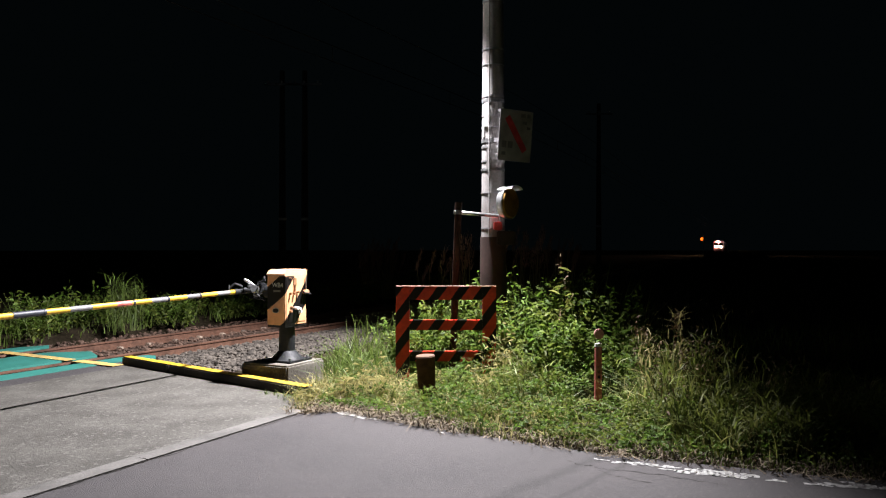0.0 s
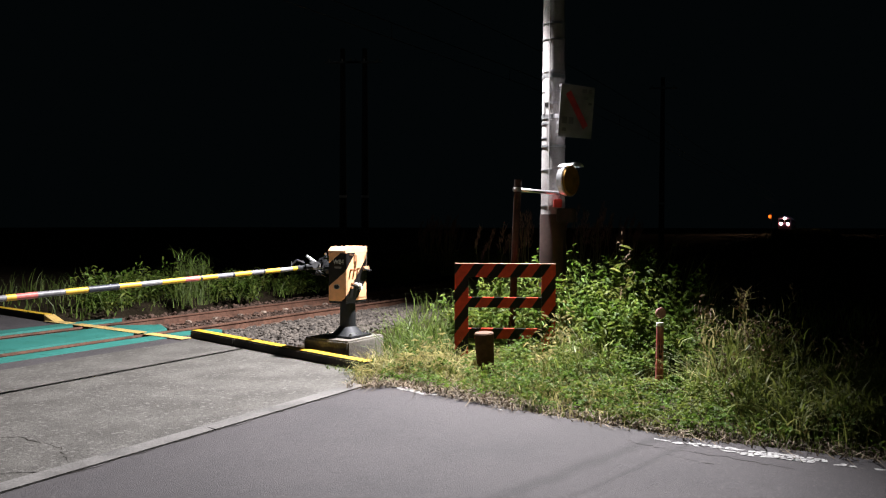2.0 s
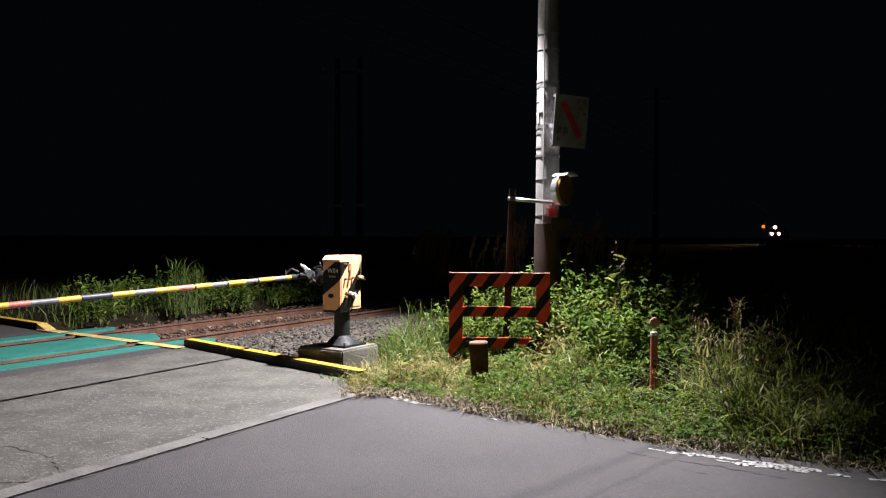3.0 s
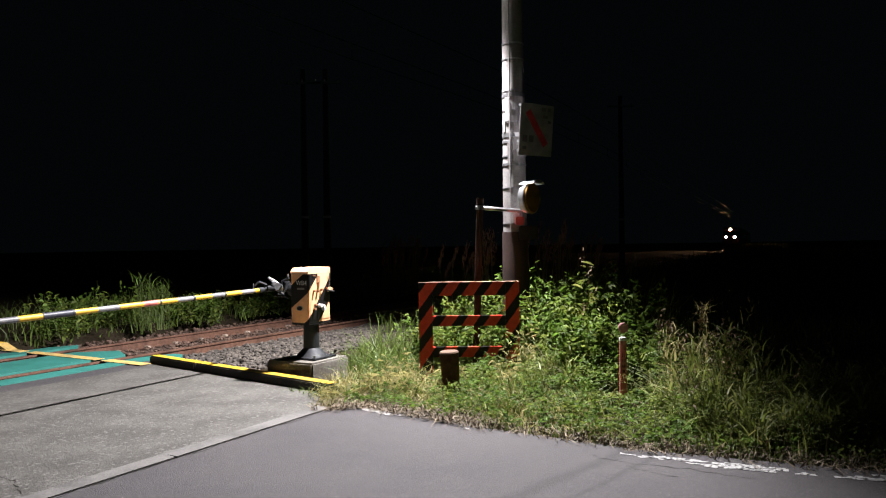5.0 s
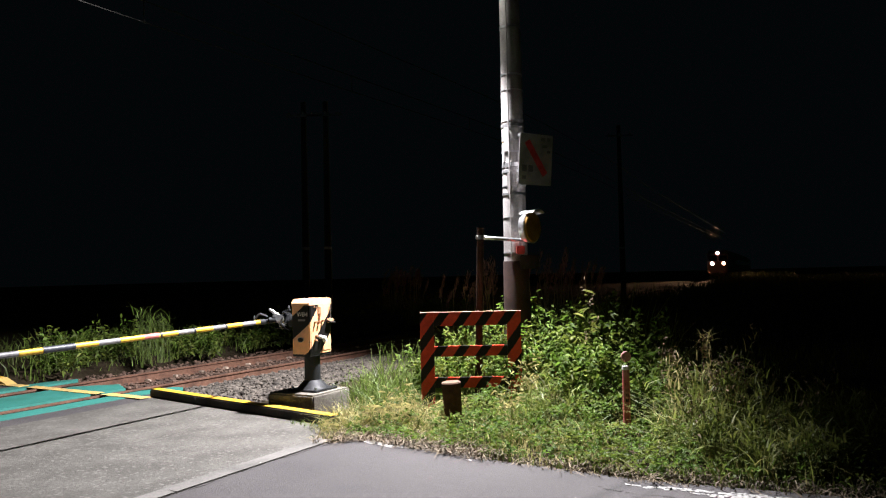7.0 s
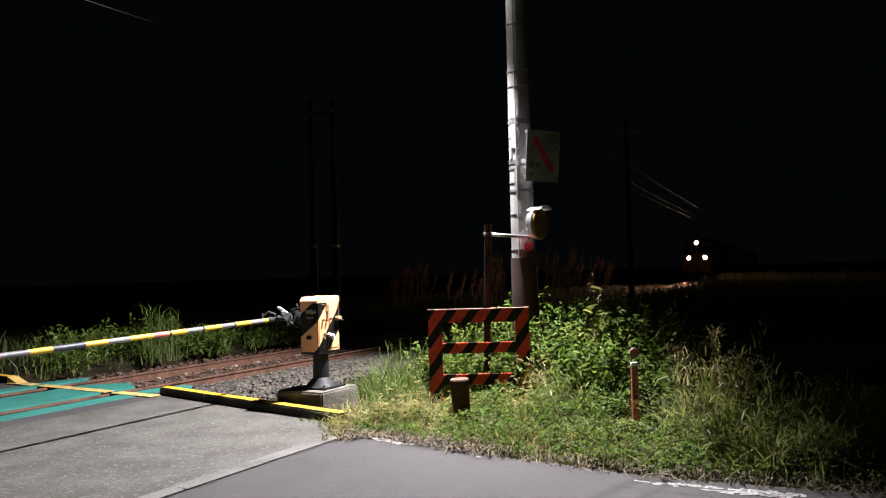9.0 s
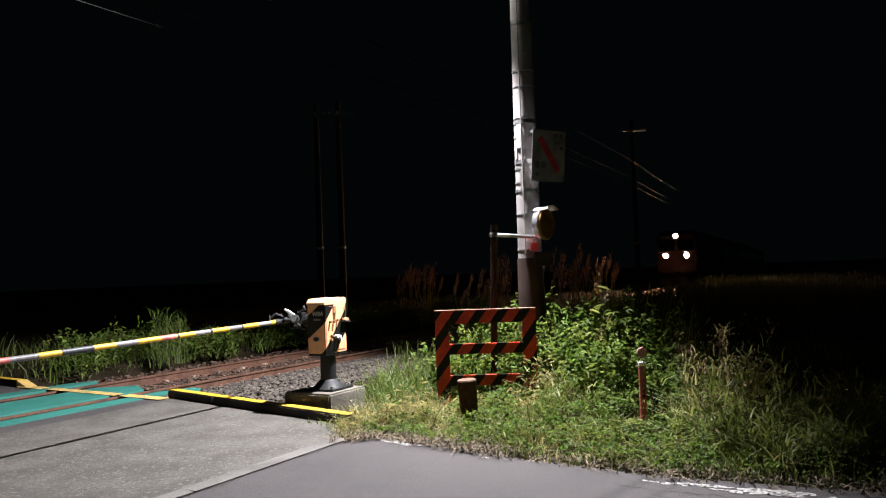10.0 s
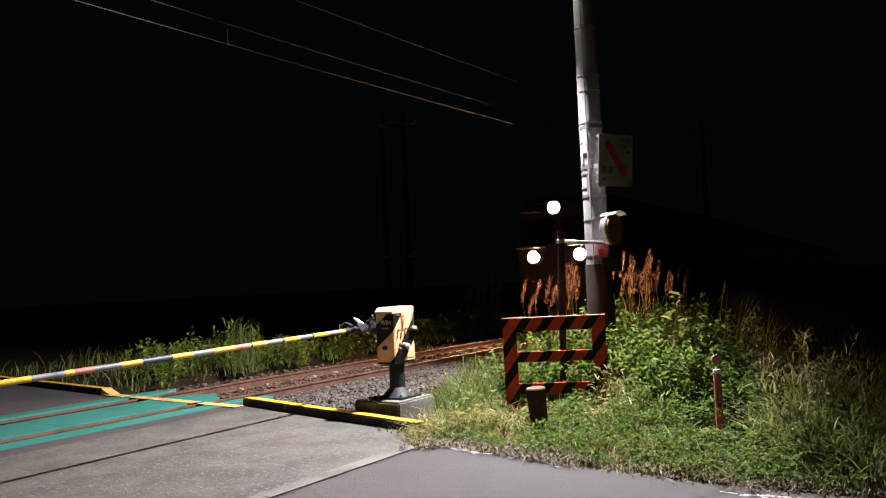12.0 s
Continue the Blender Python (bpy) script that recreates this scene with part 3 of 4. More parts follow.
def barrier_arm(machine):
    """Lowered striped pole, its clamp and joint, in lengths of tape."""
    d = Vector((-0.454, -0.891, -0.024)).normalized()
    q = d.to_track_quat("Z", "Y").to_matrix().to_4x4()
    t = part("arm", tube(0.024, 0.022, 6.0, q, 12), M_STEEL, machine, "lowered barrier arm banded yellow, grey and red", True)
    t.matrix_basis = machine.matrix_basis.inverted() @ pose(-2.59, 9.405, 1.017) @ Matrix.Scale(1.045, 4)
    bands = [(-0.02, "y"), (0.08, "g"), (0.29, "y"), (0.54, "g"), (0.75, "y"), (1.0, "g"), (1.24, "y"), (1.49, "r"), (1.67, "y"), (1.95, "g"), (2.19, "y"),
             (2.43, "d"), (2.72, "y"), (2.96, "g"), (3.21, "r"), (3.39, "y"), (3.47, "g"), (3.75, "y"), (4.1, "g"), (4.4, "y"), (4.7, "g"), (5.0, "y"), (5.3, "r"), (5.5, "y"), (6.0, "")]
    mats = {"y": M_YELLOW, "g": M_ARM_GREY, "r": M_ARM_RED, "d": M_DARKTAPE}
    names = {"y": "yellow tape band", "g": "grey tape band", "r": "red tape band", "d": "dark joint sleeve"}
    for (s0, c), (s1, _) in zip(bands, bands[1:]):
        r = 0.026 + 0.003 * (c == "d") + 0.0012 * (c in "yr")
        part("band", tube(r, r, s1 - s0, q @ Matrix.Translation((0, 0, s0)), 16), mats[c], t, names[c], True)
    for s in (2.43, 2.72, 1.45, 1.0, 0.54):
        part("collar", tube(0.031, 0.031, 0.02, q @ Matrix.Translation((0, 0, s)), 16), M_DARKTAPE, t, "", True)
    for s in (0.08, -0.12):
        part("pin", rod(d * s + Vector((0, 0, 0.02)), d * s + Vector((0, 0, 0.09)), 0.006), M_STEEL, t)
    # joint between arm and machine
    part("socket", rod(d * 0.0, d * -0.3, 0.034, 12), M_DARK, t, "dark arm socket")
    part("clamp", box(0.14, 0.07, 0.05, 0.2, 0.12, 0.03, 0.01, Matrix.Rotation(radians(25), 4, "Z") @ Matrix.Rotation(radians(18), 4, "Y")), M_STEEL, t, "bright steel clamp")
    part("clamp_strap", rod((0.1, 0.1, 0.15), (0.2, 0.14, 0.05), 0.015), M_STEEL, t)
    part("clamp_strap", rod((0.14, 0.07, 0.14), (0.24, 0.1, 0.06), 0.01), M_STEEL, t)
    part("lower_clamp", box(0.12, 0.06, 0.045, 0.26, 0.12, -0.05, 0.012, Matrix.Rotation(radians(-35), 4, "Y")), M_STEEL, t)
    part("pivot_arm", rod((0.1, 0.08, 0.02), (0.44, 0.18, 0.0), 0.035, 12), M_DARK, t)
    part("hub", tube(0.075, 0.07, 0.1, Matrix.Translation((0.37, 0.1, 0.0)) @ Matrix.Rotation(radians(90), 4, "Y") @ Matrix.Rotation(radians(33), 4, "X"), 20), M_DARK, t, "dark pivot hub")
    for (a, c_) in (((0.08, 0.08, 0.06), (0.0, 0.04, 0.1)), ((0.0, 0.04, 0.1), (-0.06, 0.02, 0.04)), ((0.26, 0.1, 0.1), (0.36, 0.06, 0.14)), ((0.3, 0.16, -0.09), (0.16, 0.1, -0.07)), ((0.24, 0.05, -0.02), (0.36, 0.04, -0.1))):
        part("link", rod(a, c_, 0.014, 8), M_DARK, t, "dark linkage bar")
    part("bearing", tube(0.05, 0.045, 0.07, Matrix.Translation((0.24, 0.07, 0.02)) @ Matrix.Rotation(radians(70), 4, "X"), 16), M_STEEL, t, "steel bearing")
    part("cover", box(0.12, 0.12, 0.12, 0.3, 0.14, -0.02, 0.02, Matrix.Rotation(radians(30), 4, "Z")), M_DARK, t, "dark joint cover")
    part("drive_shaft", rod((0.4, 0.17, 0.0), (0.68, -0.16, 0.02), 0.045, 14), M_DARK, t, "dark drive shaft", True)
    part("spring_pin", tube(0.012, 0.012, 0.03, Matrix.Translation((0.36, 0.0, 0.16)), 8), M_STEEL, t)
    return t


M_RUST = material("rust_brown_fittings", (0.3, 0.15, 0.07), 0.7, spread=0.25, grain=30, stain=8, bump=0.1)
M_BOX_PLAIN = material("cabinet_plain_orange", (0.86, 0.49, 0.28), 0.45, spread=0.08, grain=15, stain=4, bump=0.05)
M_DARKTAPE = material("dark_blue_black_tape", (0.04, 0.045, 0.06), 0.5, spread=0.2, grain=20, stain=6, bump=0.1)
plinth()
barrier_arm(barrier_machine())


# ---- guard fence, posts, pole ----
def guard_fence():
    """Red and black striped steel guard frame."""
    t = thing("guard_fence", 0.033, 8.6, 0, 0, "red and black striped steel guard fence standing in weeds", "guard fence")
    for x in (-0.49, 0.49):
        part("post", box(0.155, 0.05, 1.14, x, 0, -0.16 + 0.145, 0.006), M_GATE, t)
    for z, h in ((0.975, 0.15), (0.633, 0.116), (0.281, 0.116)):
        part("rail", box(0.823, 0.042, h, 0, 0, z, 0.004), M_GATE, t)
    part("top_edge", box(1.135, 0.052, 0.006, 0, 0, 1.126), M_PALE_EDGE, t, "pale orange top edge")
    return t


def utility_pole():
    """Round concrete pole with its straps, plates, sleeve and tags."""
    t = thing("utility_pole", 0.627, 9.5, 0, 0, "tall grey concrete utility pole with steel straps", "utility pole")
    r = lambda z: 0.151 - (z - 1.28) / 140
    part("shaft", tube(r(-0.4), r(9.0), 9.4, Matrix.Translation((0, 0, -0.4)), 40), M_POLE, t, "", True)
    part("guard_sleeve", tube(r(0) + 0.012, r(1.7) + 0.012, 1.72, Matrix.Translation((0, 0, -0.02)), 40), M_SLEEVE, t, "brown ribbed guard sleeve", True)
    for z, w, bright in ((1.33, .012, 1), (1.8, .012, 0), (2.24, .012, 0), (2.52, .03, 1), (2.63, .02, 0), (2.8, .03, 1), (2.87, .05, 1), (3.05, .02, 0), (3.2, .01, 0), (3.37, .04, 1), (3.44, .02, 0),
                         (3.83, .012, 1), (4.02, .022, 1), (4.62, .03, 1), (5.1, .05, 1)):
        part("strap", tube(r(z) + 0.006, r(z) + 0.006, w, Matrix.Translation((0, 0, z)), 40), M_STEEL if bright else M_GREY, t, "steel strap" if bright else "grey strap", True)
    for ang, z, h, w in ((-150, 2.93, .2, .05), (-128, 3.06, .3, .06), (-112, 2.53, .26, .07), (-95, 2.56, .28, .08)):
        a = radians(ang)
        part("plate", box(w, 0.01, h, (r(z) + .006) * math.cos(a), (r(z) + .006) * math.sin(a), z, 0.003, Matrix.Rotation(a + math.pi / 2, 4, "Z")), M_POLE, t, "small metal plate")
    part("number_tag", box(0.075, 0.004, 0.2, -0.01, -r(2) - 0.004, 1.95, 0.002), M_POLE, t, "pale blank tag")
    for z in (2.0, 2.06):
        part("tag_mark", box(0.03, 0.003, 0.02, -0.01, -r(2) - 0.008, z), M_GREY, t)
    for a, z0, z1 in ((-112, 1.7, 5.2),):
        c, sn = math.cos(radians(a)), math.sin(radians(a))
        part("riser_cable", rod((c * (r(z0) + .02), sn * (r(z0) + .02), z0), (c * (r(z1) + .02), sn * (r(z1) + .02), z1), 0.008), M_POLE, t, "grey cable clipped to the pole")
    return t


def street_lamp(px, py, at):
    """Lamp on a short arm clamped to a pole, above the view."""
    t = thing("street_lamp", px, py, 5.5, 0, "lit white street lamp on a steel arm", "street lamp")
    e = Vector((at[0] - px, at[1] - py, at[2] - 5.5))
    n = Vector((e.x, e.y, 0)).normalized()
    part("clamp", tube(0.15, 0.15, 0.12, Matrix.Translation((0, 0, -0.06)), 24), M_STEEL, t, "", True)
    part("arm", rod(n * 0.13, e + Vector((0, 0, 0.05)), 0.024), M_STEEL, t, "", True)
    part("head", box(0.24, 0.5, 0.09, e.x, e.y, e.z, 0.03, Matrix.Rotation(math.atan2(n.y, n.x) + math.pi / 2, 4, "Z")), M_STEEL, t, "grey lamp housing")
    part("lens", box(0.16, 0.4, 0.03, e.x, e.y, e.z - 0.03, 0.008, Matrix.Rotation(math.atan2(n.y, n.x) + math.pi / 2, 4, "Z")), M_LENS, t, "glowing white lens")
    return t


def crossing_sign():
    """White board with a red diagonal, clamped to the pole."""
    t = thing("warning_sign", 0.83, 9.3, 2.62, 4, "white board with a red diagonal band and faded grey writing", "sign")
    t.matrix_basis = pose(0.84, 9.27, 2.62, 6, 0, 36)
    part("board", box(0.53, 0.012, 0.62, 0.03, 0, 0, 0.004), M_SIGNFACE, t)
    part("diagonal", box(0.085, 0.004, 0.5, 0.03, -0.0085, 0.08, 0, Matrix.Rotation(radians(-38), 4, "Y")), M_SIGNRED, t, "red diagonal band")
    for x, z, w, h in ((0.13, .54, .07, .045), (0.22, .54, .05, .045), (0.16, .46, .07, .035), (0.23, .4, .05, .03), (-.15, .16, .07, .08), (-.05, .16, .07, .08), (-.15, .07, .06, .04)):
        part("lettering", box(w, 0.004, h, x, -0.0085, z), M_SIGNINK, t)
    for z in (0.04, 0.58):
        part("bracket", box(0.16, 0.06, 0.03, -0.14, 0.03, z, 0.004), M_STEEL, t)
    return t


def round_lamp():
    """Round warning lamp, unlit, with a short visor."""
    t = thing("warning_lamp", 0.73, 9.22, 2.1, 0, "unlit round warning lamp with a steel visor", "warning lamp")
    n = Vector((0.8, -0.6, 0))
    q = n.to_track_quat("Z", "Y").to_matrix().to_4x4()
    part("housing", tube(0.17, 0.2, 0.1, q, 32, bevel=0.008), M_STEEL, t, "grey steel housing", True)
    part("lens", tube(0.185, 0.17, 0.02, q @ Matrix.Translation((0, 0, 0.1)), 32), M_AMBER, t, "dark amber lens", True)
    bm = bmesh.new()
    ring = []
    for k in range(13):
        a = radians(50 + 80 * k / 12)
        for r_, dz in ((0.205, 0.0), (0.215, 0.2)):
            ring.append(bm.verts.new(q @ Vector((r_ * math.cos(a), r_ * math.sin(a), dz))))
    for k in range(12):
        bm.faces.new((ring[2 * k], ring[2 * k + 1], ring[2 * k + 3], ring[2 * k + 2]))
    bmesh.ops.solidify(bm, geom=bm.faces[:], thickness=0.01)
    part("visor", bm, M_STEEL, t, "bright steel visor", True)
    part("mount", box(0.1, 0.14, 0.1, -0.06, 0.06, -0.32, 0.01), M_RED, t, "small red mount")
    part("stem", rod((-0.05, 0.06, -0.24), (-0.02, 0.03, -0.02), 0.02), M_STEEL, t)
    part("relay_box", box(0.22, 0.16, 0.17, 0.04, 0.06, -0.5, 0.012), M_BLACK, t, "black relay box")
    return t


def pipe_post():
    """Rusty pipe stake that leans beside the pole, tied to it by a bar."""
    t = thing("pipe_post", 0.1, 9.0, 0, 0, "rusty steel pipe post tied to the pole", "post")
    part("pipe", rod((0, 0, -0.1), (0.085, 0, 2.1), 0.042, 16), M_RUSTPIPE, t, "", True)
    part("tie_bar", rod((0.03, -0.03, 1.985), (0.62, 0.3, 1.95), 0.022, 10), M_STEEL, t, "bright steel tie bar", True)
    part("tie_wrap", tube(0.05, 0.05, 0.05, Matrix.Translation((0.082, 0, 1.96)), 16), M_STEEL, t, "", True)
    return t


def stump():
    t = thing("short_post", -0.155, 7.8, 0, 0, "short brown post with a pale cut top", "post")
    part("shaft", tube(0.085, 0.1, 0.5, pose(0, 0, -0.05, 2, -3, 0), 18), M_STUMP, t, "", True)
    part("cut_top", tube(0.098, 0.092, 0.012, pose(0, 0, -0.05, 2, -3, 0) @ Matrix.Translation((0, 0, 0.5)), 18), M_STUMPTOP, t, "pale worn top")
    return t


def marker():
    """Slim boundary marker with a round reflector head."""
    t = thing("marker_post", 1.505, 7.37, 0, 0, "faded red marker post with a round reflector", "marker post")
    lean = pose(0, 0, -0.05, 1, 0, 0)
    part("shaft", tube(0.038, 0.034, 0.66, lean, 16), M_PIN, t, "", True)
    part("collar", tube(0.037, 0.036, 0.03, lean @ Matrix.Translation((0, 0, 0.655)), 16), M_WHITE, t, "pale collar", True)
    hd = tube(0.05, 0.05, 0.03, pose(0.004, 0.015, 0.725, 90, 0, 12), 24, bevel=0.006)
    part("reflector", hd, M_PINHEAD, t, "pale pink round reflector", True)
    for z in (0.3, 0.35, 0.4, 0.45, 0.5):
        part("lettering", box(0.026, 0.01, 0.03, 0, -0.037, z), M_BLACK, t)
    return t


# sign face: white sheet lowered to grey, the board's shade put into its colour
M_SIGNFACE = material("shaded_reflective_sheet", (0.27, 0.26, 0.27), 0.8, spec=0.1, spread=0.12, grain=20, stain=5, bump=0.05)
M_SIGNINK = material("faded_ink", (0.12, 0.12, 0.13), 0.8, spec=0.1, spread=0.1)
M_SIGNRED = material("dull_red_sheet", (0.5, 0.05, 0.06), 0.7, spec=0.1, spread=0.15, grain=20, stain=6, bump=0.05)
M_PALE_EDGE = material("pale_orange_edge", (0.6, 0.35, 0.25), 0.5, spread=0.3, grain=20, stain=8, bump=0.1)
M_AMBER = material("dark_amber_lens", (0.2, 0.1, 0.02), 0.6, spec=0.15, spread=0.1, grain=40, stain=10, bump=0.1)
M_PINHEAD = material("faded_pink_reflector", (0.5, 0.25, 0.24), 0.4, spread=0.15, grain=40, stain=10, bump=0.1)
for make in (guard_fence, utility_pole, crossing_sign, round_lamp, pipe_post, stump, marker):
    make()
street_lamp(0.627, 9.5, LAMP)


# ---- overhead line, far poles, signal ----
def wire(name, off, z, y0, y1, r, mat, label, sag=0.0, span=40.0):
    prof = [(r * math.cos(a), r * math.sin(a)) for a in np.arange(6) * math.pi / 3]
    ob = sweep(name, prof, off, y0, y1, 1.0, mat, None)
    co = np.zeros(len(ob.data.vertices) * 3)
    ob.data.vertices.foreach_get("co", co)
    co = co.reshape(-1, 3)
    ph = ((co[:, 1] - 12) / span) % 1.0
    co[:, 2] += z + sag * 4 * (ph - 0.5) ** 2
    ob.data.vertices.foreach_set("co", co.ravel())
    return tagged(ob, label, "overhead wire", "overhead line wires")


wire("contact_wire", 0, 5.75, -20, 140, 0.008, M_WIRE, "thin copper contact wire over the track")
wire("carrier_wire", 0, 6.1, -20, 140, 0.009, M_WIRE, "carrier wire of the overhead line")
wire("feeder_wire", -0.4, 6.75, -20, 140, 0.009, M_WIRE, "feeder wire above the overhead line")
for i in range(9):
    y = 7 + 5 * i
    x, yb, _ = track_at(y)
    d = thing("dropper", x, yb, 5.755, 0, "thin dropper between contact and carrier wire", "dropper", "droppers of the overhead line")
    part("rod", rod((0, 0, 0), (0, 0, 0.36), 0.008, 6), M_WIRE, d)
    part("clip", box(0.03, 0.05, 0.05, 0, 0, -0.02), M_WIRE, d)


def far_pole(x, y, h):
    t = thing("far_pole", x, y, 0, 0, "slim grey utility pole beyond the track with a pale band", "utility pole", "far poles")
    part("shaft", tube(0.16, 0.1, h, Matrix.Translation((0, 0, -0.3)), 16), M_BARK, t, "", True)
    part("band", tube(0.16, 0.16, 0.1, Matrix.Translation((0, 0, 2.7)), 16), M_WHITE, t, "pale reflective band", True)
    part("crossarm", box(1.4, 0.08, 0.08, 0, -0.12, h - 0.9, 0.01), M_STEEL, t)
    for dx in (-.55, 0, .55):
        part("insulator", tube(0.04, 0.03, 0.1, Matrix.Translation((dx, -0.12, h - 0.82)), 10), M_WHITE, t, "white insulator")
    return t


far_pole(-6.45, 30.5, 9.0)
far_pole(-5.55, 30.5, 9.0)
far_pole(8.2, 40.0, 9.5)


def railway_signal():
    t = thing("railway_signal", 57.95, 170.0, 0, 0, "distant railway signal showing an orange light", "railway signal")
    part("mast", rod((0.35, 0.1, -0.05), (0.35, 0.1, 4.6), 0.08), M_STEEL, t)
    part("head", box(0.5, 0.2, 0.9, 0, 0.25, 3.3, 0.03), M_BLACK, t)
    part("lamp", tube(0.34, 0.34, 0.06, Matrix.Translation((0, 0.12, 3.78)) @ Matrix.Rotation(radians(90), 4, "X"), 20), M_SIGNAL, t, "glowing orange lamp")
    return t


railway_signal()


# ---- train ----
def train_head():
    """Leading car; the origin is at the rail under its nose, and it runs towards -y."""
    t = thing("train", 0, 0, 0, 0, "dark electric train with three glowing headlamps", "train")
    bm = box(2.75, 19.4, 2.75, 0, 10.0, 0.95, 0.12)
    part("body", bm, M_TRAIN, t, "dark red car body")
    part("roof", box(2.5, 19.2, 0.3, 0, 10.0, 3.68, 0.1), M_DARK, t)
    for x in (-0.66, 0.66):
        part("windscreen", box(1.1, 0.03, 0.75, x, 0.29, 2.56, 0.01), M_GLASS, t, "dark windscreen")
    for x in (-0.95, 0.95):
        part("lamp_visor", box(0.8, 0.4, 0.03, x * 0.86, 0.1, 2.46, 0.006), M_TRAIN_TRIM, t, "bright steel visor over a headlamp")
    part("roof_visor", box(0.5, 0.5, 0.025, -0.72, 0.06, 3.5, 0.006), M_TRAIN_TRIM, t)
    face = Matrix.Rotation(radians(90), 4, "X")
    for x, z in ((-0.72, 2.2), (0.72, 2.2), (0.0, 3.6)):
        h = part("headlamp", tube(0.2, 0.21, 0.06, Matrix.Translation((x, 0.33, z)) @ face, 28), M_TRAIN_TRIM, t, "round headlamp")
        # this ring emits weak red light in place of the lamp's halo
        part("reflector", tube(0.18, 0.18, 0.015, Matrix.Translation((x, 0.262, z)) @ face, 28), M_REFLECTOR, h, "reflector ring with an added reddish halo glow")
        rim = bmesh.new()
        bmesh.ops.create_cone(rim, cap_ends=False, segments=28, radius1=0.2, radius2=0.2, depth=0.2)
        bmesh.ops.transform(rim, matrix=Matrix.Translation((x, 0.17, z)) @ face, verts=rim.verts)
        bmesh.ops.solidify(rim, geom=rim.faces[:], thickness=0.012)
        part("rim", rim, M_DARK, h, "dark lamp hood")
        part("bulb", tube(0.1, 0.1, 0.02, Matrix.Translation((x, 0.245, z)) @ face, 24), M_HEAD, h, "glowing warm white lens")
    part("coupler", box(0.4, 0.5, 0.3, 0, 0.1, 0.75, 0.03), M_DARK, t)
    part("snow_plough", box(2.4, 0.2, 0.5, 0, 0.5, 0.15, 0.03), M_DARK, t)
    for y in (3.2, 16.8):
        part("bogie", box(2.1, 3.0, 0.5, 0, y, 0.45, 0.05), M_DARK, t)
        for yy in (y - 1.05, y + 1.05):
            for x in (-0.72, 0.72):
                part("wheel", tube(0.43, 0.43, 0.12, Matrix.Translation((x - 0.06, yy, 0.44)) @ Matrix.Rotation(radians(90), 4, "Y"), 20), M_DARK, t)
    return t


def train_car():
    t = thing("train_car", 0, 0, 0, 0, "dark unlit car of the electric train", "train car", "cars of the train")
    part("body", box(2.75, 19.4, 2.75, 0, 0, 0.95, 0.1), M_TRAIN, t)
    part("roof", box(2.5, 19.2, 0.3, 0, 0, 3.68, 0.08), M_DARK, t)
    for x in (-1.38, 1.38):
        for i in range(7):
            part("window", box(0.02, 1.5, 0.8, x, -7.2 + 2.4 * i, 2.1), M_GLASS, t)
    for y in (-6.8, 6.8):
        part("bogie", box(2.1, 3.0, 0.8, 0, y, 0.02, 0.05), M_DARK, t)
    return t


head = train_head()
cars = [train_car()]
for i in range(5):
    cars.append(copy_thing(cars[0], pose(0, 0, 0)))


# ---- grass and weeds ----
def blades(roots, heights, widths, lean, seg=3):
    """Curved tapering blades; returns vertices and faces."""
    n = len(roots)
    a = rng.uniform(0, 2 * math.pi, n)
    f = rng.uniform(0, 2 * math.pi, n)
    bend = lean * rng.uniform(0.2, 1.3, n)
    out = np.zeros((n, 2 * seg + 1, 3))
    for k in range(seg + 1):
        s = k / seg
        cx = roots[:, 0] + np.cos(a) * heights * bend * s * s
        cy = roots[:, 1] + np.sin(a) * heights * bend * s * s
        cz = roots[:, 2] + heights * (s - 0.35 * bend * s * s)
        w = widths * (1 - s ** 1.5) / 2
        if k < seg:
            out[:, 2 * k] = np.stack([cx - np.cos(f) * w, cy - np.sin(f) * w, cz], 1)
            out[:, 2 * k + 1] = np.stack([cx + np.cos(f) * w, cy + np.sin(f) * w, cz], 1)
        else:
            out[:, 2 * k] = np.stack([cx, cy, cz], 1)
    m = 2 * seg + 1
    base = [(2 * k, 2 * k + 1, 2 * k + 3, 2 * k + 2) for k in range(seg - 1)] + [(2 * seg - 2, 2 * seg - 1, 2 * seg)]
    faces = [tuple(i * m + j for j in q) for i in range(n) for q in base]
    return out.reshape(-1, 3), faces


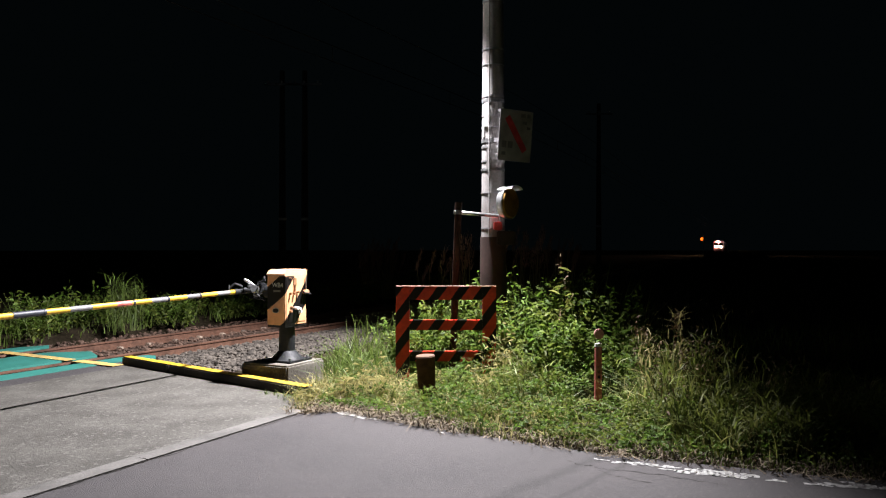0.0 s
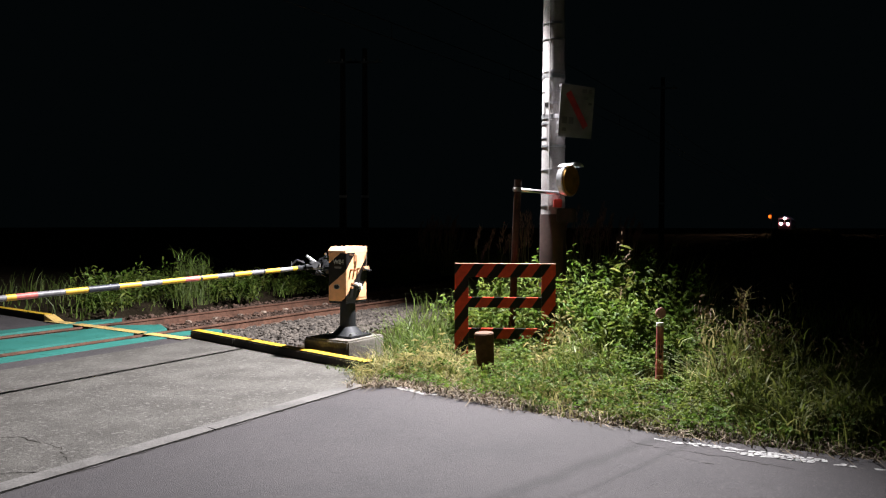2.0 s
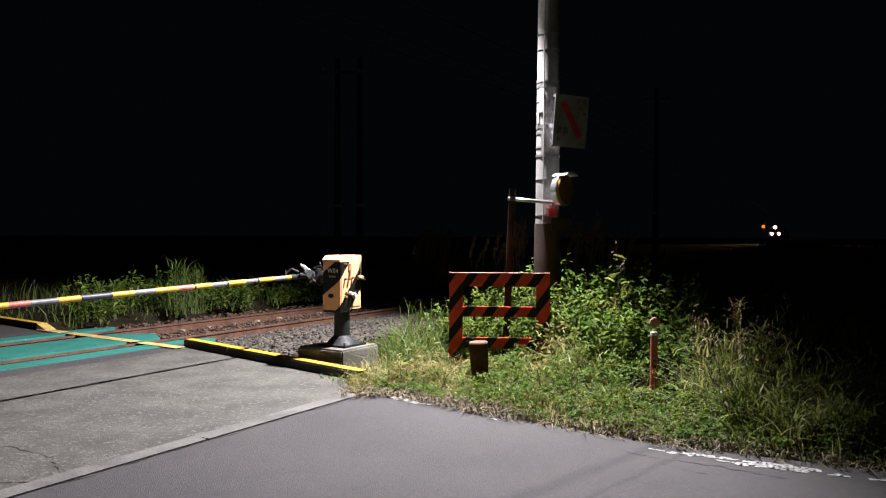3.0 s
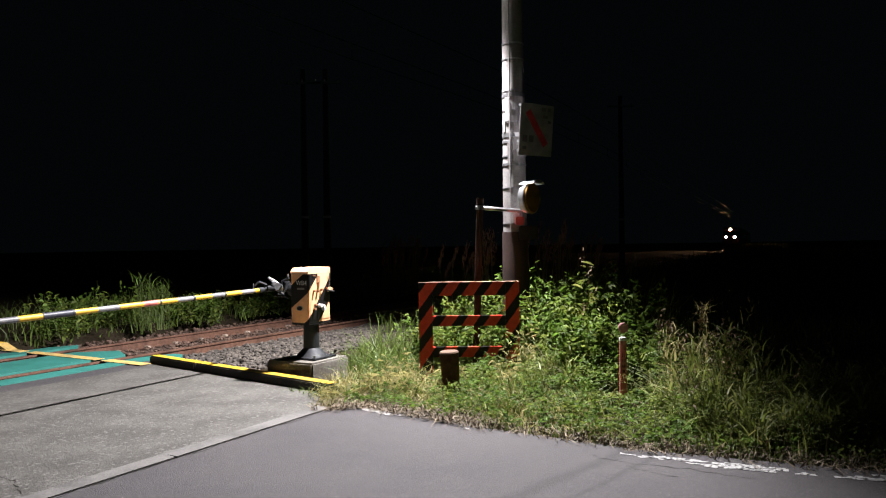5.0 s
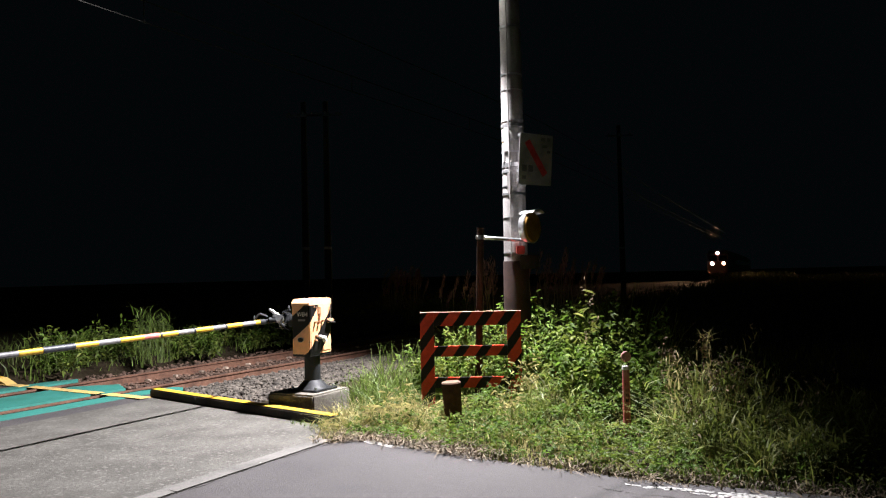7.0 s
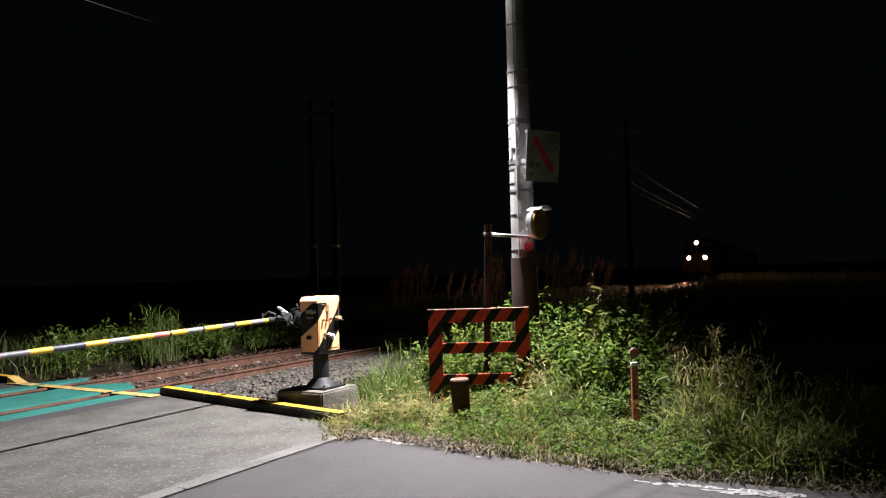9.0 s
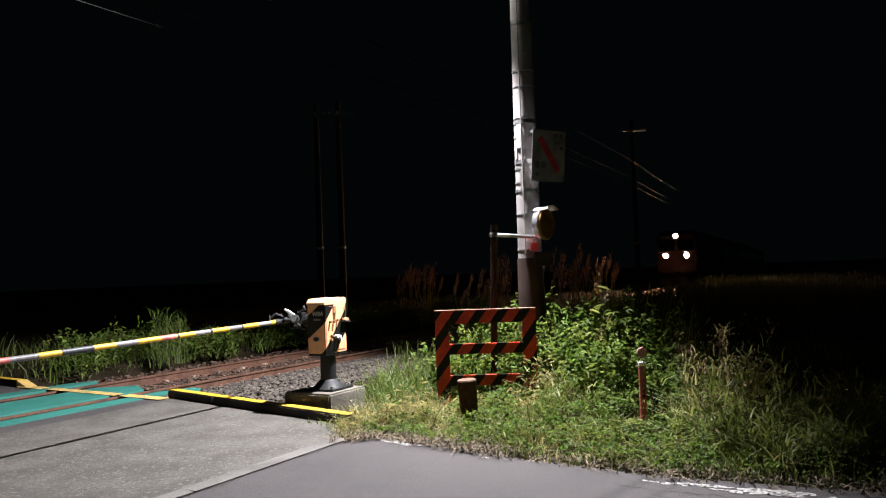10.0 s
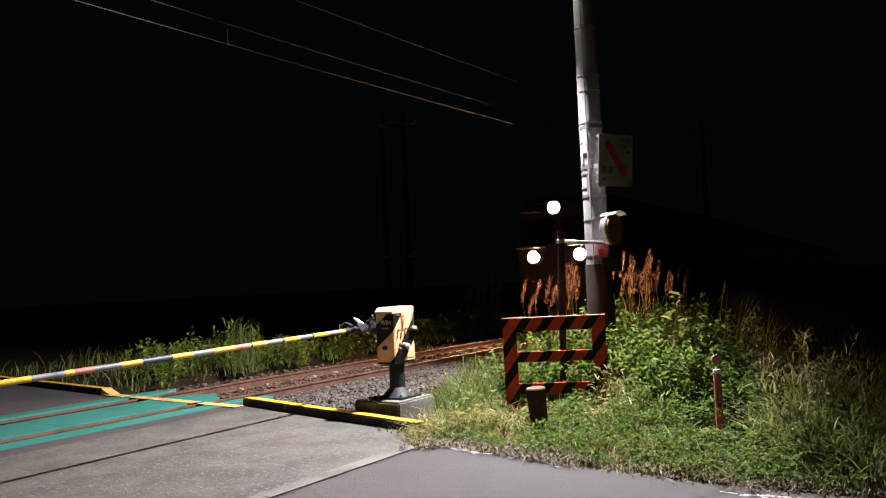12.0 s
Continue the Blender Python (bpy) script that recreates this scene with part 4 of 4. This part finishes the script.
def leaves(spots, size, droop=0.4, slim=0.42, rise=0.1):
    """Pointed leaves folded along the midrib."""
    n = len(spots)
    a = rng.uniform(0, 2 * math.pi, n)
    pitch = rng.normal(rise, droop, n)
    L = size * rng.uniform(0.6, 1.35, n)
    d = np.stack([np.cos(a) * np.cos(pitch), np.sin(a) * np.cos(pitch), np.sin(pitch)], 1)
    side = np.stack([-np.sin(a), np.cos(a), np.zeros(n)], 1)
    roll = rng.normal(0, 0.5, n)
    up = np.cross(d, side)
    side = side * np.cos(roll)[:, None] + up * np.sin(roll)[:, None]
    w = (L * slim / 2)[:, None]
    p = np.zeros((n, 6, 3))
    lift = np.array([0, 0, 1]) * (L * 0.08)[:, None]
    p[:, 0] = spots
    p[:, 1] = spots + d * (L * 0.28)[:, None] + side * w * 0.9 + lift
    p[:, 2] = spots + d * (L * 0.66)[:, None] + side * w * 0.75 + lift * 0.6
    p[:, 3] = spots + d * L[:, None] - lift * 2
    p[:, 4] = spots + d * (L * 0.66)[:, None] - side * w * 0.75 + lift * 0.6
    p[:, 5] = spots + d * (L * 0.28)[:, None] - side * w * 0.9 + lift
    faces = [q for i in range(n) for q in ((6 * i, 6 * i + 1, 6 * i + 2, 6 * i + 3), (6 * i, 6 * i + 3, 6 * i + 4, 6 * i + 5))]
    return p.reshape(-1, 3), faces


def stuff(name, data, mat, label, category, parent=None):
    ob = new(name, mesh_of(name, data[0], data[1], mat))
    if parent:
        ob.parent = parent
        return tagged(ob, label)
    return tagged(ob, label, category, kind="stuff")


EDGE_X, EDGE_Y = [p[0] for p in EDGE], [p[1] for p in EDGE]


def beyond(x, y):
    """Metres behind the edge of the asphalt."""
    return (y - np.interp(x, EDGE_X, EDGE_Y)) * 0.82


def patch(n, x0, x1, y0, y1, keep):
    """Random roots in a rectangle that pass keep(x, y)."""
    got = []
    while sum(map(len, got)) < n:
        p = np.stack([rng.uniform(x0, x1, 4000), rng.uniform(y0, y1, 4000)], 1)
        got.append(p[keep(p[:, 0], p[:, 1])])
    p = np.concatenate(got)[:n]
    return np.concatenate([p, np.full((n, 1), -0.03)], 1)


def off_track(x, y):
    """Metres to the right of the track's centre."""
    return (x - np.interp(y, ys, xs)) * 0.9


def clear(x, y):
    """Weedy ground: off the road, the ballast and the machine's block."""
    ballast = 2.5 + 0.4 * np.sin(x * 3 + y * 2)
    kerb_side = (x - KERB_B[0]) * 0.617 + (y - KERB_B[1]) * 0.787
    block = (np.abs(x + 1.9) < 0.62) & (np.abs(y - 9.07) < 0.66)
    return (beyond(x, y) > 0.03) & (off_track(x, y) > ballast) & (kerb_side > -0.9) & (x > -1.62 + np.clip(y - 9.2, 0, 1) * -0.3) & ~block


def tall(x, y):
    """How high the weeds grow there."""
    b = beyond(x, y)
    h = 0.1 + 0.16 * np.clip((b - 0.25) / 1.0, 0, 1) + 0.5 * np.clip((b - 1.9) / 1.2, 0, 1) + 0.35 * np.clip((b - 3) / 2, 0, 1)
    right = np.clip((x - 1.7) / 0.6, 0, 1)
    h = h + right * 0.3 * np.clip((b - 0.1) / 0.6, 0, 1)
    left = np.clip((0.2 - x) / 1.0, 0, 1)
    low = np.clip((x / y - 0.24) / 0.1, 0, 1)
    return np.minimum(h * (1 - 0.5 * left), np.where((x / y > 0.172) & (x / y < 0.238) & (y < 7.5), 0.06, np.where(b > 1.5, 1.0 - 0.87 * low, 0.75 - 0.45 * low)))


def clumps(x, y, scale, seed=0.7):
    """Uneven growth, 0 to 1, in patches of about 1 / scale metres."""
    return np.clip([0.5 + 0.95 * noise.noise((float(a) * scale, float(b) * scale, seed)) for a, b in zip(x, y)], 0, 1)


M_SEDGE = leafy(material("pale_sedge", (0.16, 0.2, 0.04), 0.6, spread=0.25, grain=10, stain=2, bump=0.0, color2=(0.28, 0.26, 0.09), per="island"))
M_LITTER = material("dead_stalks", (0.2, 0.155, 0.1), 0.8, spread=0.3, grain=12, stain=2, bump=0.0, per="island")
# M_RANK: grass colour darkened to stand in for the unlit night beyond the lamp
M_RANK = leafy(material("night_darkened_grass", (0.03, 0.035, 0.016), 0.7, spread=0.25, grain=10, stain=1.5, bump=0.0, per="island"))
r0 = patch(11000, -1.7, 5.0, 4.6, 10.5, clear)
hh = tall(r0[:, 0], r0[:, 1]) * rng.uniform(0.45, 1.2, len(r0)) * (0.4 + 1.05 * clumps(r0[:, 0], r0[:, 1], 2.2))
stuff("grass", blades(r0, hh, 0.009 + 0.008 * rng.random(len(r0)) + hh * 0.01, 0.55), M_GRASS, "tangled green roadside grass", "grass")
r1 = patch(9000, -1.6, 9.0, 8.5, 26, clear)
hh = rng.uniform(0.4, 1.0, len(r1)) * np.where(r1[:, 0] > 0.2 * r1[:, 1], 0.3, np.clip(tall(r1[:, 0], r1[:, 1]), 0.3, 1.1))
stuff("tall_grass", blades(r1, hh, 0.012 + 0.01 * rng.random(len(r1)), 0.6), M_GRASS, "tall dark green grass beside the track", "grass")
r1b = patch(9000, -2, 45, 24, 80, lambda x, y: (off_track(x, y) > 2.4) & (off_track(x, y) < 18))
stuff("far_grass", blades(r1b, rng.uniform(0.5, 1.2, len(r1b)), np.full(len(r1b), 0.06), 0.5), M_RANK, "rank grass along the far stretch of track, darkened for the night", "grass")
r1c = patch(6000, 0, 13, 14.5, 30, lambda x, y: (off_track(x, y) > 2.7))
stuff("dark_thicket", blades(r1c, rng.uniform(0.6, 1.3, len(r1c)), np.full(len(r1c), 0.03), 0.5), M_RANK, "thicket of rank weeds beside the track, darkened for the night", "weeds")
r1d = patch(4000, 15, 100, 75, 240, lambda x, y: (off_track(x, y) > 2.6) & (off_track(x, y) < 9))
stuff("distant_weeds", blades(r1d, rng.uniform(0.7, 1.4, len(r1d)), np.full(len(r1d), 0.25), 0.4), M_RANK, "distant weeds beside the track, darkened for the night", "weeds")
# dry straw by the corner of the slab and round the posts
r2 = patch(2600, -1.55, 1.2, 6.0, 8.6, lambda x, y: clear(x, y) & (beyond(x, y) < 1.35 - 0.5 * np.clip(x, 0, 1.2)) & (rng.random(len(x)) < np.where(x < -0.3, 1.0, 0.3)))
hh = rng.uniform(0.05, 0.3, len(r2)) * np.clip(beyond(r2[:, 0], r2[:, 1]) + 0.35, 0.3, 1.2)
stuff("dry_grass", blades(r2, hh, 0.008 + 0.006 * rng.random(len(r2)), 1.1), M_STRAW, "dry yellow straw at the edge of the slab", "grass")
r3 = patch(1800, -1.5, 5.0, 4.8, 7.6, lambda x, y: (beyond(x, y) > -0.1) & (beyond(x, y) < 0.25))
r3[:, 2] = 0.004
stuff("litter", blades(r3, rng.uniform(0.03, 0.12, len(r3)), 0.006 + 0.01 * rng.random(len(r3)), 2.2, 2), M_LITTER, "dead stalks and leaves along the road edge", "plant litter")
r3 = patch(1500, -1.35, 0.1, 6.3, 7.75, lambda x, y: (beyond(x, y) > -0.08) & (beyond(x, y) < 0.4 - 0.2 * np.clip(x + 0.6, 0, 1)) & (x > -1.3))
r3[:, 2] = 0.004
stuff("litter", blades(r3, rng.uniform(0.04, 0.14, len(r3)), 0.008 + 0.014 * rng.random(len(r3)), 2.4, 2), M_LITTER, "dead leaves and straw heaped by the corner of the slab", "plant litter")
r6 = patch(2600, -1.3, 4.2, 4.8, 9.4, lambda x, y: clear(x, y) & (beyond(x, y) > 0.15))
hh = tall(r6[:, 0], r6[:, 1]) * rng.uniform(0.7, 1.4, len(r6)) * (0.5 + 0.9 * clumps(r6[:, 0], r6[:, 1], 2.2))
stuff("yellowing_grass", blades(r6, hh, 0.008 + 0.007 * rng.random(len(r6)), 0.7), M_STRAW, "yellowing blades among the green grass", "grass")
# low leafy cover in front
r4 = patch(27000, -1.2, 4.6, 4.8, 8.4, lambda x, y: clear(x, y) & (beyond(x, y) > 0.04) & (beyond(x, y) < 2.4))
grown = clumps(r4[:, 0], r4[:, 1], 3.4, 5.1)
keep = (grown > 0.28) & (rng.random(len(grown)) < np.where(r4[:, 0] > 1.7, 0.4, 1.0))
r4, grown = r4[keep], grown[keep]
r4[:, 2] = (0.05 + tall(r4[:, 0], r4[:, 1])) * (0.3 + 0.85 * grown) * (1 - 0.8 * rng.random(len(r4)) ** 2.2)
stuff("ground_cover", leaves(r4, 0.043, slim=0.5), M_LEAF, "low leafy green weeds at the road edge", "weeds")


def weed(name, x, y, h, spread, stems, leaf, size, label, mat=M_LEAF, slim=0.42, seeds=0, group="roadside weeds", rise=0.1, arch=False):
    """A clump: thin stems that fan out, with leaves all along and seed heads on some tips."""
    t = thing(name, x, y, -0.03, 0, label, "weed", group)
    roots = np.stack([rng.normal(0, spread * 0.35, stems), rng.normal(0, spread * 0.35, stems), np.zeros(stems)], 1)
    tips = roots + np.stack([rng.normal(0, spread * 0.5, stems), rng.normal(0, spread * 0.5, stems), h * rng.uniform(0.55, 1.05, stems)], 1)
    verts, faces = [], []
    for i in range(stems):
        p = np.linspace(0, 1, 5)[:, None]
        c = roots[i] * (1 - p) + tips[i] * p + np.array([0, 0, 1]) * (np.sin(p * math.pi) * 0.06 * h)
        w = 0.005 * (1.15 - p)
        k = 15 * i
        ring = np.stack([c + w * np.array(q) for q in ((1, 0, 0), (-0.5, 0.87, 0), (-0.5, -0.87, 0))], 1).reshape(-1, 3)
        verts.append(ring)
        faces += [(k + 3 * j + a, k + 3 * j + (a + 1) % 3, k + 3 * j + 3 + (a + 1) % 3, k + 3 * j + 3 + a) for j in range(4) for a in range(3)]
    ob = new("stem", mesh_of("stem", np.concatenate(verts), faces, M_GRASS))
    ob.parent = t
    tagged(ob, kind="stuff")
    s = rng.random(stems * leaf) ** 0.75
    idx = np.repeat(np.arange(stems), leaf)
    spots = roots[idx] * (1 - s)[:, None] + tips[idx] * s[:, None] + rng.normal(0, 0.02, (len(s), 3))
    long = size * rng.uniform(0.6, 1.3, len(spots))
    ob = new("leaves", mesh_of("leaves", *(blades(spots, long, long * slim + 0.002, 1.5) if arch else leaves(spots, size, 0.5, slim, rise)), mat))
    ob.parent = t
    tagged(ob, kind="stuff")
    if seeds:
        pick = rng.choice(stems, min(seeds, stems), replace=False)
        sp = np.repeat(tips[pick], 14, axis=0) + rng.normal(0, 1, (len(pick) * 14, 3)) * (0.025, 0.025, 0.06)
        ob = new("seed_head", mesh_of("seed_head", *leaves(sp, 0.045, 0.9, 0.3), M_SEED))
        ob.parent = t
        tagged(ob, "dry brown seed heads", kind="stuff")
    return t


# leafy bushes behind and right of the fence
for x, y, h, w in ((1.05, 8.7, 1.05, 0.4), (1.5, 8.9, 1.2, 0.45), (1.95, 8.8, 1.05, 0.45), (1.25, 8.1, 0.8, 0.4), (0.95, 9.9, 1.35, 0.45), (1.7, 10.1, 1.3, 0.5),
                   (1.8, 8.1, 0.65, 0.4), (0.85, 9.1, 0.85, 0.3)):
    weed("bush", x, y, h, w, 36, 36, 0.072, "leafy green bush in the roadside weeds", group="roadside bushes")
for x, y, h, w in ((-0.2, 9.25, 1.0, 0.25), (0.12, 9.35, 1.1, 0.25), (0.4, 9.15, 1.05, 0.22), (-0.5, 9.2, 0.7, 0.3), (0.3, 8.95, 0.75, 0.25), (-0.15, 8.95, 0.7, 0.25)):
    weed("bush", x, y, h, w, 26, 30, 0.065, "leafy green bush behind the guard fence", group="roadside bushes")
# reedy clumps with seed heads
for x, y, h, w, s in ((2.05, 6.75, 0.98, 0.28, 16), (2.25, 6.55, 0.8, 0.32, 12), (2.0, 6.3, 0.62, 0.3, 4), (2.45, 6.35, 0.66, 0.35, 5), (2.75, 6.3, 0.62, 0.38, 3), (3.05, 6.15, 0.58, 0.38, 2),
                      (2.2, 5.95, 0.45, 0.35, 1), (2.55, 5.8, 0.4, 0.35, 1), (3.4, 6.1, 0.55, 0.4, 2), (3.7, 5.9, 0.45, 0.4, 2), (0.75, 7.6, 0.4, 0.35, 2)):
    weed("reed_clump", x, y, h, w, 30, 11, 0.15, "narrow-leaved reedy weeds with brown seed heads", M_STRAW if s > 12 else M_SEDGE, 0.085, s, arch=True)


def sedge(x, y, h, n, spread, mat):
    """A tuft of arching pale blades."""
    t = thing("sedge_tuft", x, y, -0.03, 0, "tuft of arching pale green sedge", "sedge", "sedge tufts")
    r = np.stack([rng.normal(0, spread * 0.4, n), rng.normal(0, spread * 0.4, n), np.zeros(n)], 1)
    ob = new("blade", mesh_of("blade", *blades(r, h * rng.uniform(0.55, 1.15, n), 0.009 + 0.009 * rng.random(n), 1.4, 5), mat))
    ob.parent = t
    return tagged(ob, kind="stuff")


for x, y, h in ((2.0, 6.35, 0.62), (2.2, 6.05, 0.5), (2.45, 6.2, 0.55), (2.75, 5.95, 0.45), (2.3, 6.7, 0.75), (1.9, 6.6, 0.6), (2.0, 5.85, 0.4), (2.95, 6.2, 0.5), (2.0, 7.0, 0.8)):
    sedge(x, y, h, 75, 0.35, M_SEDGE)
for x, y, h in ((0.9, 8.1, 0.75), (0.8, 8.5, 0.9), (1.1, 8.3, 0.7), (-0.9, 8.5, 0.6), (-0.75, 9.0, 0.7), (0.4, 7.3, 0.35), (0.9, 7.0, 0.35), (-1.1, 8.2, 0.45), (-1.35, 7.95, 0.3), (-1.15, 7.7, 0.25), (-0.5, 7.5, 0.3), (-1.2, 9.2, 0.6), (-1.0, 9.8, 0.7), (-1.25, 8.75, 0.5), (-1.05, 8.9, 0.65), (-0.65, 8.7, 0.6), (-0.85, 9.4, 0.7), (-1.3, 9.7, 0.6), (-0.7, 10.2, 0.8), (0.0, 9.7, 1.0), (0.35, 9.9, 1.1), (-0.35, 9.8, 0.9)):
    sedge(x, y, h, 45, 0.3, M_GRASS if x < -0.3 and h > 0.45 else M_SEDGE)
for x, y, h in ((0.2, 8.15, 0.42), (0.45, 8.05, 0.38), (0.02, 8.3, 0.45), (-0.4, 8.15, 0.4), (-0.3, 7.75, 0.28), (0.3, 7.75, 0.3), (-0.75, 7.9, 0.34), (-1.0, 7.95, 0.3), (0.62, 8.2, 0.55), (-0.5, 8.45, 0.42)):
    sedge(x, y, h, 38, 0.28, M_STRAW if h < 0.41 else M_SEDGE)
for x, y, h in ((-1.62, 7.93, 0.16), (-1.5, 7.8, 0.2), (-1.85, 8.1, 0.1), (-1.35, 7.45, 0.14)):
    sedge(x, y, h, 22, 0.16, M_GRASS)
weed("tall_reed", 1.33, 8.2, 1.42, 0.14, 5, 11, 0.13, "tall dry reed with a pale seed head", M_SEDGE, 0.09, 4)
for x, y, h in ((-0.15, 7.95, 0.35), (0.55, 8.0, 0.42), (-0.6, 7.7, 0.35), (-0.95, 7.75, 0.3), (0.6, 8.35, 0.6), (0.68, 8.5, 0.75), (-0.75, 8.3, 0.4), (-1.32, 7.62, 0.2)):
    weed("dry_weed", x, y, h, 0.2, 16, 9, 0.08, "yellowing narrow-leaved weeds by the posts", M_STRAW, 0.15)
# overgrown bank beyond the track
r5 = patch(3600, -14, 2, 11, 34, lambda x, y: (off_track(x, y) < -1.9 - 0.25 * np.sin(y * 3)) & (off_track(x, y) > -9) & ((x + 7.5) * 0.55 + (y - 12.1) * 0.84 > 0.25))
hh = rng.uniform(0.12, 0.6, len(r5)) * (0.3 + clumps(r5[:, 0], r5[:, 1], 0.9))
stuff("bank_grass", blades(r5, hh, 0.014 + 0.012 * rng.random(len(r5)), 0.6), M_GRASS, "dark grass on the bank beyond the track", "grass")
for i in range(42):
    y = 12.2 + 0.36 * i
    x, yb, _ = track_at(y, rng.uniform(2.2, 4.0))
    if (x + 7.5) * 0.55 + (yb - 12.1) * 0.84 > 0.5:
        weed("bank_weed", x, yb, rng.uniform(0.35, 0.85), 0.45, 20, 18, 0.1, "leafy weeds on the bank beyond the track", group="bank weeds")
for x, y, h in ((-6.25, 14.6, 1.05), (-6.0, 14.8, 0.95)):
    weed("bank_reed", x, y, h, 0.2, 26, 9, 0.3, "tall pale reeds on the bank beyond the track", M_GRASS, 0.035, 0, "bank reeds", arch=True)


def pampas(x, y, h, stems, spread):
    """A tuft of pampas grass with upright plumes."""
    t = thing("pampas_grass", x, y, -0.03, 0, "tuft of pampas grass with feathery tan plumes", "pampas grass", "pampas tufts")
    r = np.stack([rng.normal(0, spread * 0.4, stems * 6), rng.normal(0, spread * 0.4, stems * 6), np.zeros(stems * 6)], 1)
    ob = new("blades", mesh_of("blades", *blades(r, rng.uniform(0.4, 0.85, len(r)) * h, np.full(len(r), 0.014), 0.8), M_STRAW))
    ob.parent = t
    for i in range(stems):
        x1, y1 = rng.normal(0, spread, 2)
        top = h * rng.uniform(0.75, 1.05)
        part("stalk", rod((x1 * 0.4, y1 * 0.4, 0), (x1, y1, top * 0.85), 0.006, 5), M_STRAW, t)
        c = np.stack([np.full(60, x1), np.full(60, y1), rng.uniform(top * 0.72, top, 60)], 1) + rng.normal(0, 0.02, (60, 3))
        c[:, 0] += (c[:, 2] - top * 0.72) * 0.25
        pl = new("plume", mesh_of("plume", *blades(c, rng.uniform(0.06, 0.18, 60), np.full(60, 0.012), 0.7, 2), M_PLUME))
        pl.parent = t
    return t


for x, y, h, s, w in ((-2.3, 24.0, 1.75, 14, 0.28), (-1.75, 24.3, 1.85, 14, 0.25), (0.2, 15.0, 1.8, 5, 0.25), (0.55, 15.2, 1.9, 4, 0.2), (1.75, 17.5, 1.95, 9, 0.3), (2.15, 18.0, 2.05, 8, 0.3),
                     (2.7, 18.5, 1.8, 6, 0.3), (-0.3, 15.5, 1.55, 4, 0.2), (3.3, 20.0, 1.8, 4, 0.3), (7.2, 47.0, 2.3, 5, 0.4)):
    pampas(x, y, h, s, w)


# ---- what moves ----
def motions():
    """The train runs in along the track at a steady pace."""
    nose = lambda t: 22.1 + 16.3 * (12.0 - t)
    times = [i * 0.5 for i in range(25)]
    walk(head, [(t, pose(track_at(nose(t))[0], nose(t), 0.008, 0, 0, track_at(nose(t) + 6)[2])) for t in times])
    for i, car in enumerate(cars):
        rows = []
        for t in times:
            y = nose(t) + (30.2 + 20 * i) * 0.925
            x, yb, h = track_at(y)
            rows.append((t, pose(x, yb, 0.008, 0, 0, h)))
        walk(car, rows)


motions()
